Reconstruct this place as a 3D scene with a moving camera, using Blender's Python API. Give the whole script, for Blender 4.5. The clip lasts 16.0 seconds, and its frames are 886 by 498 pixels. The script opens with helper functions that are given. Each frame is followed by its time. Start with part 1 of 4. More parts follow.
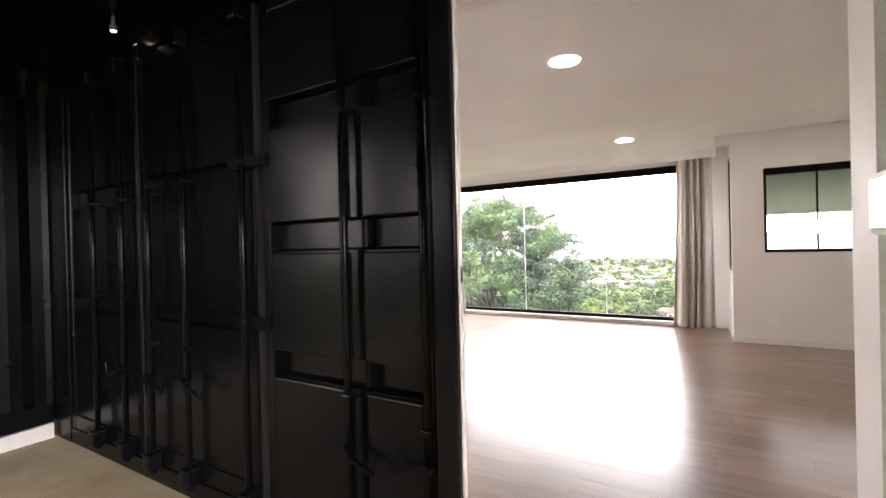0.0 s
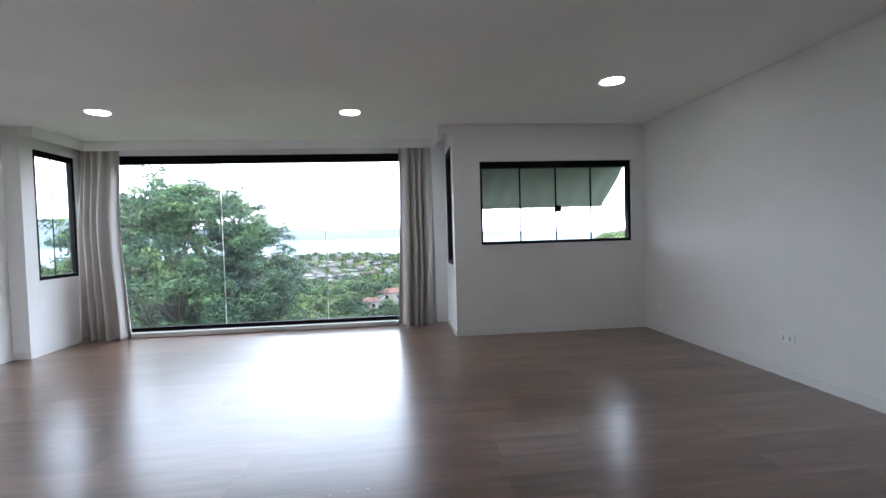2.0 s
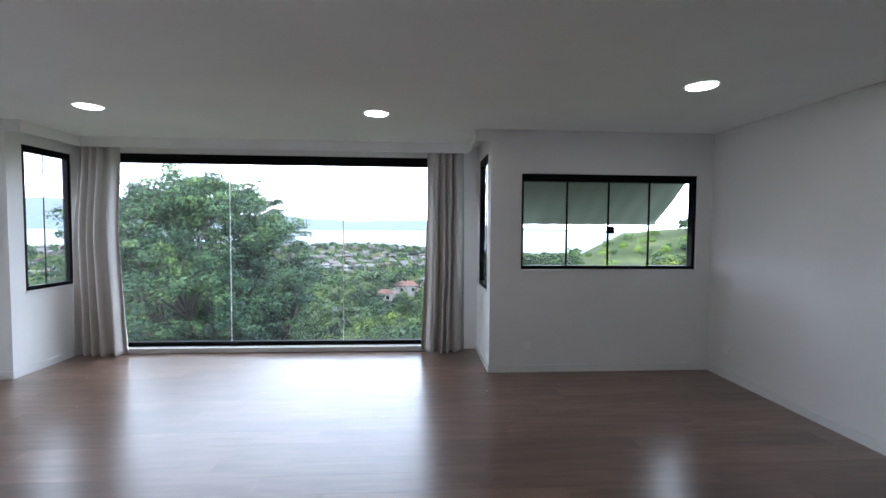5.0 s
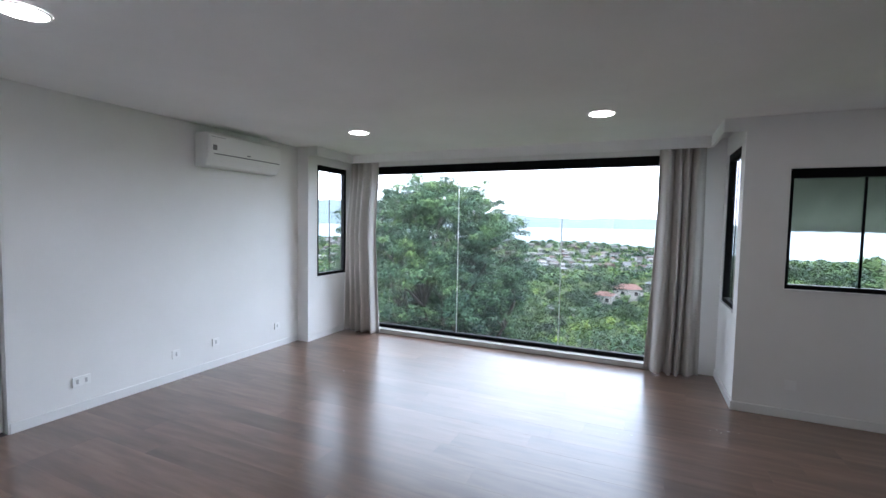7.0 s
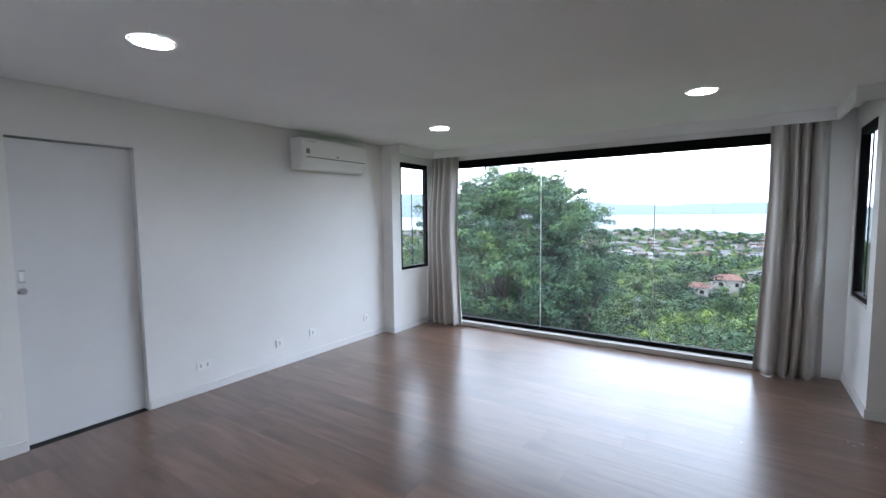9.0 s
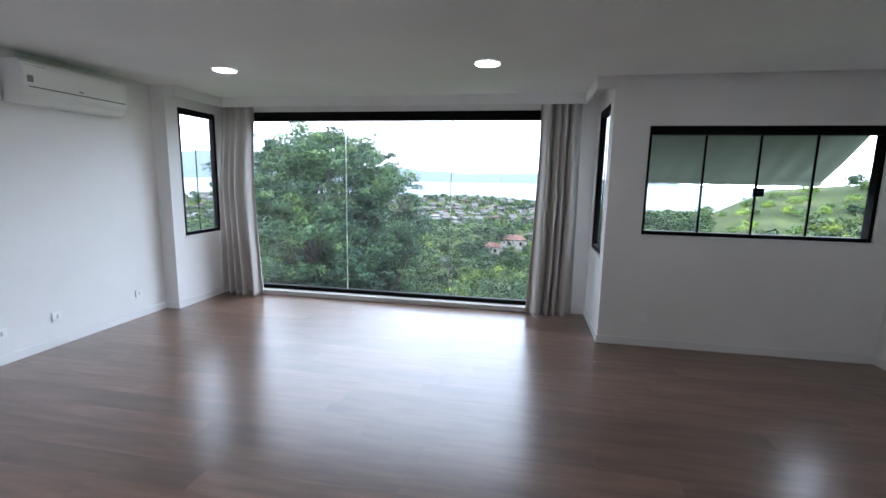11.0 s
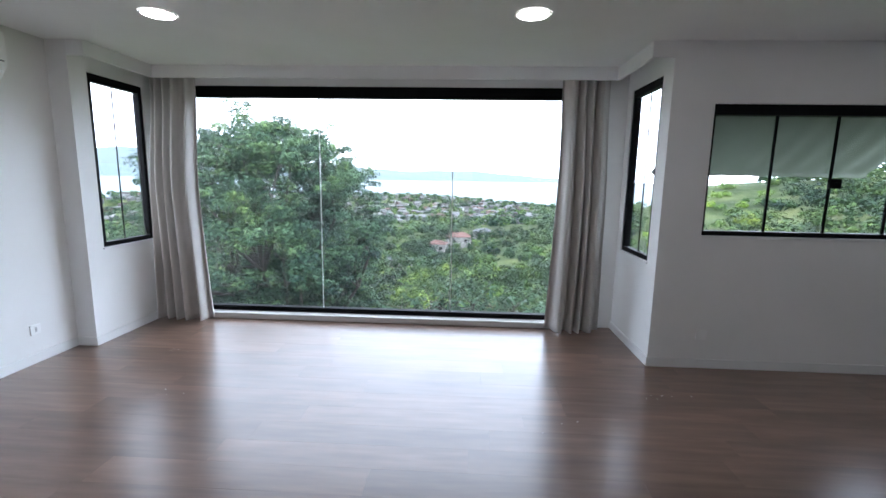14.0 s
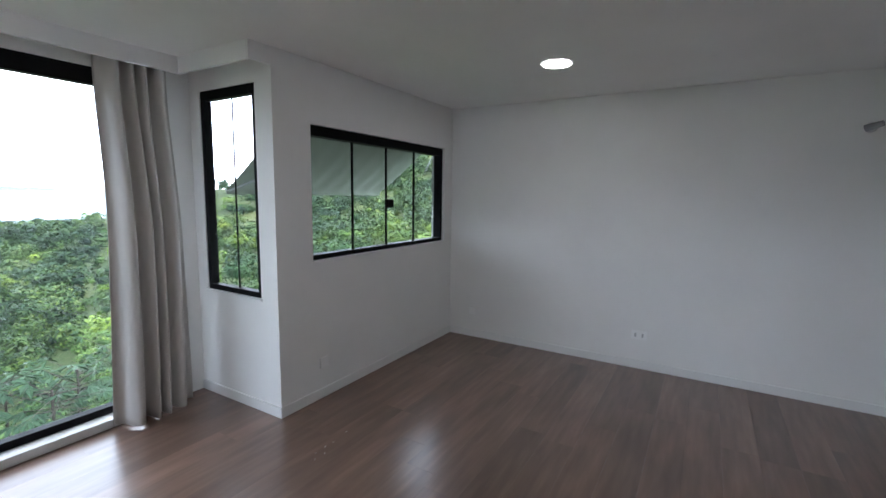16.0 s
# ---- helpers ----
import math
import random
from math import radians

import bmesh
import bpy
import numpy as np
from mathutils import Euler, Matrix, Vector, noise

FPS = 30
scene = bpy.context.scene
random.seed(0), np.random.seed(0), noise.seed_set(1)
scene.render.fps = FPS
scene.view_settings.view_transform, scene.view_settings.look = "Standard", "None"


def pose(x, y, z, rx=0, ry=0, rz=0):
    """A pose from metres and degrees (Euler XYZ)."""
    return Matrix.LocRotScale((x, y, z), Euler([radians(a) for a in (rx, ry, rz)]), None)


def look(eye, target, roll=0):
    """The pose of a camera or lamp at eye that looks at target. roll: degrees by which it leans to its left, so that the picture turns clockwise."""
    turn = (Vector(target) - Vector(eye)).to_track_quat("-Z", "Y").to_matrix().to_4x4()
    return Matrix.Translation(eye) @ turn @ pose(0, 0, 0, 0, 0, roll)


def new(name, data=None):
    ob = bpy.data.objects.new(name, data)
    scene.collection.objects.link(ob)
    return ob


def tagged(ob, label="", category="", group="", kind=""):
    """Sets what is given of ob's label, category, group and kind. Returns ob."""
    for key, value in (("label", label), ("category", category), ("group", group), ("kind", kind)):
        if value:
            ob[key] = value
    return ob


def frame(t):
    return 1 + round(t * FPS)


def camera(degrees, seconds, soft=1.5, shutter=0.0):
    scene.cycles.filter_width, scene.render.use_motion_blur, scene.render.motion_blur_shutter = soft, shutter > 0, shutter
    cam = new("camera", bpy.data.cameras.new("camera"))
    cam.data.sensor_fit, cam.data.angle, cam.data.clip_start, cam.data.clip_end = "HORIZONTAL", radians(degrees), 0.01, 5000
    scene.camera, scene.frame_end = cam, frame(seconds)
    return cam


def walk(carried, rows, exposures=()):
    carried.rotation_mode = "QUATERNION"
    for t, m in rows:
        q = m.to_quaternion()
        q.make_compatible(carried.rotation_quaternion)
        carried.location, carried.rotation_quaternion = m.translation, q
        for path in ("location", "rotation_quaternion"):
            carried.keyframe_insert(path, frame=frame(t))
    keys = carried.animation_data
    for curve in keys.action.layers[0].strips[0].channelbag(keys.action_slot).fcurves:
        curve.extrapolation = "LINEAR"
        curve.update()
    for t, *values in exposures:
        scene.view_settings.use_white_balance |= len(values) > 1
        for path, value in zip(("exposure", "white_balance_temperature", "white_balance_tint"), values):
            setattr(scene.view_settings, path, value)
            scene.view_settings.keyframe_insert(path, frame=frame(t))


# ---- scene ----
cam = camera(90.1, 16.0)
PATH = [
    (0, (0.29, 0.315, 1.214), (-0.729, 2.036, 1.205), -1.4),
    (0.5, (0.085, 0.586, 1.212), (-0.432, 2.517, 1.179), -2.1),
    (1, (-0.066, 0.871, 1.196), (-0.252, 2.861, 1.14), -1.8),
    (1.5, (-0.148, 1.182, 1.185), (0.056, 3.17, 1.12), -1.7),
    (2, (-0.084, 1.506, 1.191), (0.116, 3.495, 1.128), -1.7),
    (2.5, (-0.091, 1.651, 1.204), (0.04, 3.646, 1.141), -1.5),
    (3, (-0.127, 1.675, 1.221), (0.019, 3.668, 1.144), -1.2),
    (5.5, (-0.197, 2.235, 1.488), (-0.102, 4.231, 1.398), 1.4),
    (6, (-0.176, 2.236, 1.477), (-0.426, 4.219, 1.389), 1.6),
    (6.5, (-0.186, 2.224, 1.522), (-0.854, 4.106, 1.421), 1.2),
    (7, (-0.201, 2.213, 1.536), (-1.013, 4.038, 1.422), 1.1),
    (7.5, (-0.238, 2.182, 1.539), (-1.202, 3.931, 1.421), -0.5),
    (8, (-0.278, 2.168, 1.558), (-1.338, 3.859, 1.43), -0.6),
    (8.5, (-0.273, 2.163, 1.553), (-1.384, 3.82, 1.41), -0.6),
    (9, (-0.254, 2.19, 1.556), (-1.368, 3.844, 1.403), -0.6),
    (9.5, (-0.216, 2.23, 1.553), (-1.316, 3.891, 1.371), -0.7),
    (10, (-0.173, 2.259, 1.541), (-1.012, 4.06, 1.321), -0.2),
    (12.5, (-0.379, 2.475, 1.495), (-0.56, 4.436, 1.147), 2.2),
    (13, (-0.582, 2.617, 1.486), (-0.77, 4.578, 1.14), 2.1),
    (13.5, (-0.719, 2.922, 1.465), (-0.9, 4.887, 1.144), 1.5),
    (14, (-0.915, 3.164, 1.452), (-1.012, 5.137, 1.14), 1.0),
    (14.5, (-1.144, 3.409, 1.497), (-0.648, 5.32, 1.176), 2.1),
    (15, (-1.186, 3.723, 1.515), (-0.052, 5.345, 1.227), -1.2),
    (15.5, (-1.264, 3.98, 1.518), (0.162, 5.358, 1.261), -0.2),
    (16, (-1.362, 4.182, 1.554), (0.345, 5.196, 1.309), 0.8),
]

# seconds, stops, kelvin, tint
STOPS = 2.67
EXPOSURES = [(0, 1.28, 7550, 24), (1.0, 1.26, 7550, 24), (1.5, 0.92, 6850, 20), (2.0, 0.2, 5900, 14), (3, 0.0, 5800, 14), (5.5, -0.03, 5800, 14), (6, 0.08, 5800, 14), (7.5, 0.0, 5800, 14), (10, -0.04, 5800, 14), (12.5, 0.04, 5800, 14), (14.1, 0.0, 5800, 14),
             (14.5, -0.12, 7500, 25), (14.8, -0.16, 8100, 28), (15.2, -0.24, 8200, 28), (15.5, -0.3, 7900, 27), (16, 0.13, 5850, 13)]
walk(cam, [(t, look(eye, target, roll)) for t, eye, target, roll in PATH], [(t, STOPS + e, k, tint) for t, e, k, tint in EXPOSURES])

# ---- world, sun, lamps ----
SKY, CLOUD, SUN, LAMP = 0.12, 9.6, 0.5, 6.0
world = bpy.data.worlds.new("overcast_sky")
scene.world = world
world.use_nodes = True
wt = world.node_tree
sky_node = wt.nodes.new("ShaderNodeTexSky")
sky_node.sky_type = "NISHITA"
sky_node.sun_disc = False
sky_node.sun_elevation, sky_node.sun_rotation = radians(50), radians(200)
sky_node.air_density, sky_node.dust_density, sky_node.ozone_density = 1.0, 4.0, 1.0
# a high, nearly even cloud cover over the clear sky
sky_dir = wt.nodes.new("ShaderNodeTexCoord")
cloud_map = wt.nodes.new("ShaderNodeMapping")
cloud_map.inputs["Scale"].default_value = (1.5, 1.5, 6.0)
cloud_noise = wt.nodes.new("ShaderNodeTexNoise")
cloud_noise.inputs["Scale"].default_value, cloud_noise.inputs["Detail"].default_value = 1.6, 5.0
cloud_ramp = wt.nodes.new("ShaderNodeValToRGB")
cloud_ramp.color_ramp.elements[0].position, cloud_ramp.color_ramp.elements[0].color = 0.3, (0.74, 0.84, 0.95, 1)
cloud_ramp.color_ramp.elements[1].position, cloud_ramp.color_ramp.elements[1].color = 0.7, (0.93, 0.97, 1.0, 1)
cloud_gain = wt.nodes.new("ShaderNodeVectorMath")
cloud_gain.operation = "SCALE"
cover = wt.nodes.new("ShaderNodeMix")
cover.data_type = "RGBA"
cover.inputs[0].default_value = 0.88
wt.links.new(sky_dir.outputs["Generated"], cloud_map.inputs["Vector"])
wt.links.new(cloud_map.outputs[0], cloud_noise.inputs["Vector"])
wt.links.new(cloud_noise.outputs["Fac"], cloud_ramp.inputs["Fac"])
# the hazy sky is brighter low down
split = wt.nodes.new("ShaderNodeSeparateXYZ")
wt.links.new(sky_dir.outputs["Generated"], split.inputs[0])
low_sky = wt.nodes.new("ShaderNodeMapRange")
low_sky.interpolation_type = "SMOOTHSTEP"
for key, value in (("From Min", 0.0), ("From Max", 0.4), ("To Min", CLOUD * 1.6), ("To Max", CLOUD * 0.85)):
    low_sky.inputs[key].default_value = value
wt.links.new(split.outputs["Z"], low_sky.inputs["Value"])
# and towards the east, where the sun stands behind the cloud
east_sky = wt.nodes.new("ShaderNodeMapRange")
for key, value in (("From Min", -1.0), ("From Max", 1.0), ("To Min", 0.62), ("To Max", 1.38)):
    east_sky.inputs[key].default_value = value
wt.links.new(split.outputs["X"], east_sky.inputs["Value"])
sky_gain = wt.nodes.new("ShaderNodeMath")
sky_gain.operation = "MULTIPLY"
wt.links.new(low_sky.outputs[0], sky_gain.inputs[0])
wt.links.new(east_sky.outputs[0], sky_gain.inputs[1])
wt.links.new(sky_gain.outputs[0], cloud_gain.inputs["Scale"])
wt.links.new(cloud_ramp.outputs[0], cloud_gain.inputs[0])
wt.links.new(sky_node.outputs[0], cover.inputs[6])
wt.links.new(cloud_gain.outputs[0], cover.inputs[7])
wt.links.new(cover.outputs[2], wt.nodes["Background"].inputs[0])
wt.nodes["Background"].inputs[1].default_value = SKY
sun = new("sun", bpy.data.lights.new("sun", "SUN"))
sun.data.energy, sun.data.angle, sun.data.color = SUN, radians(25), (1.0, 0.96, 0.9)
sun.matrix_world = look((0, 0, 50), (0 + 50 * math.sin(radians(200)) * -0.8, -50 * math.cos(radians(200)) * 0.8, 0))


# ---- materials ----
class Nodes:
    """A small node builder round one material."""

    def __init__(self, name):
        self.mat = bpy.data.materials.new(name)
        self.mat.use_nodes = True
        self.tree = self.mat.node_tree
        self.bsdf = self.tree.nodes["Principled BSDF"]
        self.coord = self.tree.nodes.new("ShaderNodeTexCoord")

    def add(self, kind, **values):
        node = self.tree.nodes.new(kind)
        for key, value in values.items():
            node.inputs[key.replace("_", " ")].default_value = value
        return node

    def link(self, a, b):
        self.tree.links.new(a, b)

    def noise(self, scale, detail=4.0, stretch=(1, 1, 1), rough=0.55):
        m = self.add("ShaderNodeMapping")
        m.inputs["Scale"].default_value = stretch
        self.link(self.coord.outputs["Object"], m.inputs["Vector"])
        n = self.add("ShaderNodeTexNoise", Scale=scale, Detail=detail, Roughness=rough)
        self.link(m.outputs[0], n.inputs["Vector"])
        return n.outputs["Fac"]

    def ramp(self, fac, stops):
        r = self.tree.nodes.new("ShaderNodeValToRGB")
        el = r.color_ramp.elements
        el[0].position, el[0].color = stops[0][0], (*stops[0][1], 1)
        el[1].position, el[1].color = stops[-1][0], (*stops[-1][1], 1)
        for p, c in stops[1:-1]:
            e = el.new(p)
            e.color = (*c, 1)
        self.link(fac, r.inputs["Fac"])
        return r.outputs["Color"]

    def mix(self, fac, a, b, how="MIX"):
        m = self.tree.nodes.new("ShaderNodeMix")
        m.data_type, m.blend_type = "RGBA", how
        for value, socket in ((fac, m.inputs[0]), (a, m.inputs[6]), (b, m.inputs[7])):
            if isinstance(value, (int, float)):
                socket.default_value = value
            elif isinstance(value, tuple):
                socket.default_value = (*value, 1)
            else:
                self.link(value, socket)
        return m.outputs[2]

    def span(self, fac, lo, hi):
        r = self.add("ShaderNodeMapRange")
        r.inputs["To Min"].default_value, r.inputs["To Max"].default_value = lo, hi
        self.link(fac, r.inputs["Value"])
        return r.outputs[0]

    def bump(self, fac, strength, distance):
        b = self.add("ShaderNodeBump", Strength=strength, Distance=distance)
        self.link(fac, b.inputs["Height"])
        self.link(b.outputs[0], self.bsdf.inputs["Normal"])

    def done(self, color=None, rough=None, metal=0.0, spec=0.5):
        for value, key in ((color, "Base Color"), (rough, "Roughness")):
            if isinstance(value, tuple):
                self.bsdf.inputs[key].default_value = (*value, 1)
            elif isinstance(value, (int, float)):
                self.bsdf.inputs[key].default_value = value
            elif value is not None:
                self.link(value, self.bsdf.inputs[key])
        self.bsdf.inputs["Metallic"].default_value = metal
        self.bsdf.inputs["Specular IOR Level"].default_value = spec
        return self.mat


def paint(name, color, rough=0.5, relief=0.15, spread=0.04):
    n = Nodes(name)
    fac = n.noise(1.3, 5)
    dark = tuple(c * (1 - spread) for c in color)
    light = tuple(min(1, c * (1 + spread * 0.6)) for c in color)
    n.bump(n.noise(140, 3), relief, 0.002)
    return n.done(n.ramp(fac, [(0.3, dark), (0.7, light)]), n.span(n.noise(9), rough - 0.06, rough + 0.08))


WALL = paint("white_wall_paint", (0.83, 0.825, 0.81), 0.55)
CEIL = paint("white_ceiling_paint", (0.88, 0.875, 0.865), 0.65)
TRIM = paint("white_gloss_trim", (0.8, 0.8, 0.79), 0.35, 0.03)
DOOR = paint("white_satin_door", (0.74, 0.75, 0.76), 0.4, 0.03)
PLASTIC = paint("white_plastic", (0.87, 0.87, 0.86), 0.3, 0.0, 0.02)
GREY = paint("grey_plastic", (0.22, 0.22, 0.23), 0.35, 0.0)
BLACK = paint("black_aluminium", (0.004, 0.004, 0.005), 0.55, 0.05)
BLACK.node_tree.nodes["Principled BSDF"].inputs["Specular IOR Level"].default_value = 0.1
OUTLET = paint("light_grey_plastic", (0.5, 0.5, 0.5), 0.35, 0.0)
RUBBER = paint("black_rubber", (0.01, 0.01, 0.01), 0.7, 0.3)
SILL = paint("pale_stone_sill", (0.66, 0.65, 0.63), 0.35, 0.1, 0.08)
KERB = paint("white_concrete_kerb", (0.62, 0.6, 0.56), 0.8, 0.6, 0.15)
STEEL = Nodes("brushed_steel").done((0.55, 0.55, 0.56), 0.3, 1.0)


def make_container_paint():
    n = Nodes("glossy_black_container_paint")
    color = n.ramp(n.noise(2.5, 6), [(0.3, (0.0022, 0.0026, 0.0034)), (0.6, (0.004, 0.0044, 0.0052)), (0.8, (0.008, 0.008, 0.008))])
    n.bump(n.noise(3.5, 3), 0.12, 0.01)
    return n.done(color, n.span(n.noise(4, 4), 0.16, 0.3), 0.0, 0.13)


CONTAINER = make_container_paint()


def make_laminate():
    n = Nodes("oak_laminate")
    info = n.tree.nodes.new("ShaderNodeObjectInfo")
    geo = n.tree.nodes.new("ShaderNodeNewGeometry")
    # shift the grain per plank, in world space
    shift = n.tree.nodes.new("ShaderNodeVectorMath")
    shift.operation = "SCALE"
    shift.inputs[0].default_value = (37.0, 11.0, 5.0)
    n.link(info.outputs["Random"], shift.inputs["Scale"])
    total = n.tree.nodes.new("ShaderNodeVectorMath")
    total.operation = "ADD"
    n.link(geo.outputs["Position"], total.inputs[0])
    n.link(shift.outputs[0], total.inputs[1])
    m = n.add("ShaderNodeMapping")
    m.inputs["Scale"].default_value = (0.9, 7.5, 1)
    n.link(total.outputs[0], m.inputs["Vector"])
    grain = n.add("ShaderNodeTexNoise", Scale=2.6, Detail=6.0, Roughness=0.5, Distortion=0.0)
    n.link(m.outputs[0], grain.inputs["Vector"])
    m2 = n.add("ShaderNodeMapping")
    m2.inputs["Scale"].default_value = (0.8, 2.6, 1)
    n.link(total.outputs[0], m2.inputs["Vector"])
    cloud = n.add("ShaderNodeTexNoise", Scale=1.6, Detail=3.0)
    n.link(m2.outputs[0], cloud.inputs["Vector"])
    base = n.ramp(grain.outputs["Fac"], [(0.25, (0.152, 0.093, 0.066)), (0.5, (0.196, 0.124, 0.09)), (0.75, (0.246, 0.161, 0.120))])
    tone = n.ramp(cloud.outputs["Fac"], [(0.3, (0.76, 0.74, 0.73)), (0.7, (1.12, 1.1, 1.08))])
    color = n.mix(1.0, base, tone, "MULTIPLY")
    plank = n.ramp(info.outputs["Random"], [(0.0, (0.78, 0.77, 0.76)), (1.0, (1.12, 1.1, 1.08))])
    color = n.mix(1.0, color, plank, "MULTIPLY")
    smear = n.noise(0.9, 5)
    wiped = n.noise(3.0, 6, (0.35, 2.2, 1), 0.7)
    smear = n.mix(0.45, smear, wiped)
    n.bsdf.inputs["Coat Weight"].default_value = 0.5
    n.bsdf.inputs["Coat Roughness"].default_value = 0.22
    return n.done(color, n.span(smear, 0.20, 0.40), 0.0, 0.5)


LAMINATE = make_laminate()


def make_fabric(name, color, weave=420.0):
    n = Nodes(name)
    fac = n.noise(weave, 2, (1, 1, 0.35))
    tone = n.ramp(n.noise(3.0, 5, (1, 1, 0.3)), [(0.3, tuple(c * 0.9 for c in color)), (0.7, color)])
    n.bump(fac, 0.35, 0.002)
    n.bsdf.inputs["Sheen Weight"].default_value = 0.2
    return n.done(tone, 0.9, 0.0, 0.2)


CURTAIN = make_fabric("grey_beige_linen", (0.56, 0.53, 0.50))
AWNING = make_fabric("sage_green_canvas", (0.20, 0.235, 0.18), 200)
SILICONE = paint("pale_glass_edge", (0.75, 0.8, 0.78), 0.3, 0.0)


def make_glass():
    n = Nodes("clear_window_glass")
    t = n.tree
    clear = t.nodes.new("ShaderNodeBsdfTransparent")
    clear.inputs[0].default_value = (0.985, 0.992, 0.99, 1)
    gloss = t.nodes.new("ShaderNodeBsdfGlossy")
    gloss.inputs["Roughness"].default_value = 0.01
    facing = t.nodes.new("ShaderNodeLayerWeight")
    facing.inputs[0].default_value = 0.5
    power = t.nodes.new("ShaderNodeMath")
    power.operation, power.inputs[1].default_value = "POWER", 4.5
    n.link(facing.outputs["Facing"], power.inputs[0])
    fres = n.add("ShaderNodeMapRange")
    fres.inputs["To Min"].default_value, fres.inputs["To Max"].default_value = 0.025, 0.7
    n.link(power.outputs[0], fres.inputs["Value"])
    mix = t.nodes.new("ShaderNodeMixShader")
    n.link(fres.outputs[0], mix.inputs[0])
    n.link(clear.outputs[0], mix.inputs[1])
    n.link(gloss.outputs[0], mix.inputs[2])
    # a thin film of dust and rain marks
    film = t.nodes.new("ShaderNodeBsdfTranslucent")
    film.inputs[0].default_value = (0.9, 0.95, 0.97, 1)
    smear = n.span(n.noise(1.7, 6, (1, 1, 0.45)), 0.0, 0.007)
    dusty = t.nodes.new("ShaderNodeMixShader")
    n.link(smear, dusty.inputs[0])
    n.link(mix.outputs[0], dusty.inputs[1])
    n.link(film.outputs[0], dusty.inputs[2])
    n.link(dusty.outputs[0], t.nodes["Material Output"].inputs["Surface"])
    return n.mat


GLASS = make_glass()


def make_lamp(name, strength, color=(1.0, 0.95, 0.88)):
    n = Nodes(name)
    n.bsdf.inputs["Emission Color"].default_value = (*color, 1)
    n.bsdf.inputs["Emission Strength"].default_value = strength
    return n.done((0.9, 0.9, 0.88), 0.5)


LED = make_lamp("lit_led_diffuser", LAMP)


def make_paving():
    n = Nodes("beige_paving")
    color = n.ramp(n.noise(1.8, 8), [(0.3, (0.34, 0.25, 0.13)), (0.5, (0.52, 0.42, 0.27)), (0.72, (0.66, 0.58, 0.44))])
    n.bump(n.noise(40, 4), 0.4, 0.004)
    return n.done(color, 0.8)


PAVING = make_paving()


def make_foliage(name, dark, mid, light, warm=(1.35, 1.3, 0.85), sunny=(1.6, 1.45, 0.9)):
    n = Nodes(name)
    geo = n.tree.nodes.new("ShaderNodeNewGeometry")
    color = n.ramp(geo.outputs["Random Per Island"], [(0.0, dark), (0.55, mid), (1.0, light)])
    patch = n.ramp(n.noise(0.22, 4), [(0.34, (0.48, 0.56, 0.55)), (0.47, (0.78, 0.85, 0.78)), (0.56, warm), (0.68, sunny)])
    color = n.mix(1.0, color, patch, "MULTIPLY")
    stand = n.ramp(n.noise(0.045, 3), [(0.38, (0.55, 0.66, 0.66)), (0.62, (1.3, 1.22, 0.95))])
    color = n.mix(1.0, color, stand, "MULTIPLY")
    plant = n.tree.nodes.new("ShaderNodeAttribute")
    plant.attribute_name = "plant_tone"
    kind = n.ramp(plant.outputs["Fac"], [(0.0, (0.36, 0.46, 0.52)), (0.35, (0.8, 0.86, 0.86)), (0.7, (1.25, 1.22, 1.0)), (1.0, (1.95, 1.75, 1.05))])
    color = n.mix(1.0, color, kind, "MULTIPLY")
    return n.done(color, 0.6, 0.0, 0.14)


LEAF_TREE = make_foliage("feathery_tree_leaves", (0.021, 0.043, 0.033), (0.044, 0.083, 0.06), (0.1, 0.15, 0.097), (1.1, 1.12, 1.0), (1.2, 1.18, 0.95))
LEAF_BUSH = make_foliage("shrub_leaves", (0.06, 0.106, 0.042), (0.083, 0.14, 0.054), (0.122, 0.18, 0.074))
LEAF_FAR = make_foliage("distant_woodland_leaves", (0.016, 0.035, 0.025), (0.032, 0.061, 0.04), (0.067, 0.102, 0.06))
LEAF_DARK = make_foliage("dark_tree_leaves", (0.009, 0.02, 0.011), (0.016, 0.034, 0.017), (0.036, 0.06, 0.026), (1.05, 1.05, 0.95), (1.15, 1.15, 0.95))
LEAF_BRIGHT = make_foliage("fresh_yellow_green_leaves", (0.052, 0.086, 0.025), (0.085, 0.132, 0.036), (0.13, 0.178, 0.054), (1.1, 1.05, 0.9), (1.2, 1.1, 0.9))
BARK = paint("grey_brown_bark", (0.045, 0.037, 0.03), 0.85, 0.9, 0.3)
PLASTER = paint("pale_house_plaster", (0.21, 0.205, 0.195), 0.85, 0.2, 0.2)
TILE = paint("terracotta_roof", (0.105, 0.048, 0.036), 0.8, 0.5, 0.3)
SHEET = paint("grey_sheet_roof", (0.085, 0.09, 0.095), 0.7, 0.3, 0.2)


def make_ground():
    n = Nodes("hillside_ground")
    color = n.ramp(n.noise(0.06, 8), [(0.3, (0.02, 0.033, 0.012)), (0.5, (0.04, 0.058, 0.02)), (0.6, (0.085, 0.104, 0.04)), (0.75, (0.1, 0.1, 0.05))])
    tuft = n.ramp(n.noise(0.9, 7, (1, 1, 1), 0.7), [(0.3, (0.5, 0.58, 0.6)), (0.5, (0.95, 0.96, 0.95)), (0.7, (1.4, 1.32, 1.1))])
    color = n.mix(1.0, color, tuft, "MULTIPLY")
    n.bump(n.noise(1.5, 6), 0.9, 0.25)
    return n.done(color, 0.95, 0.0, 0.1)


GROUND = make_ground()
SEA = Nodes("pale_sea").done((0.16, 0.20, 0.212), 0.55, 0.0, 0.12)


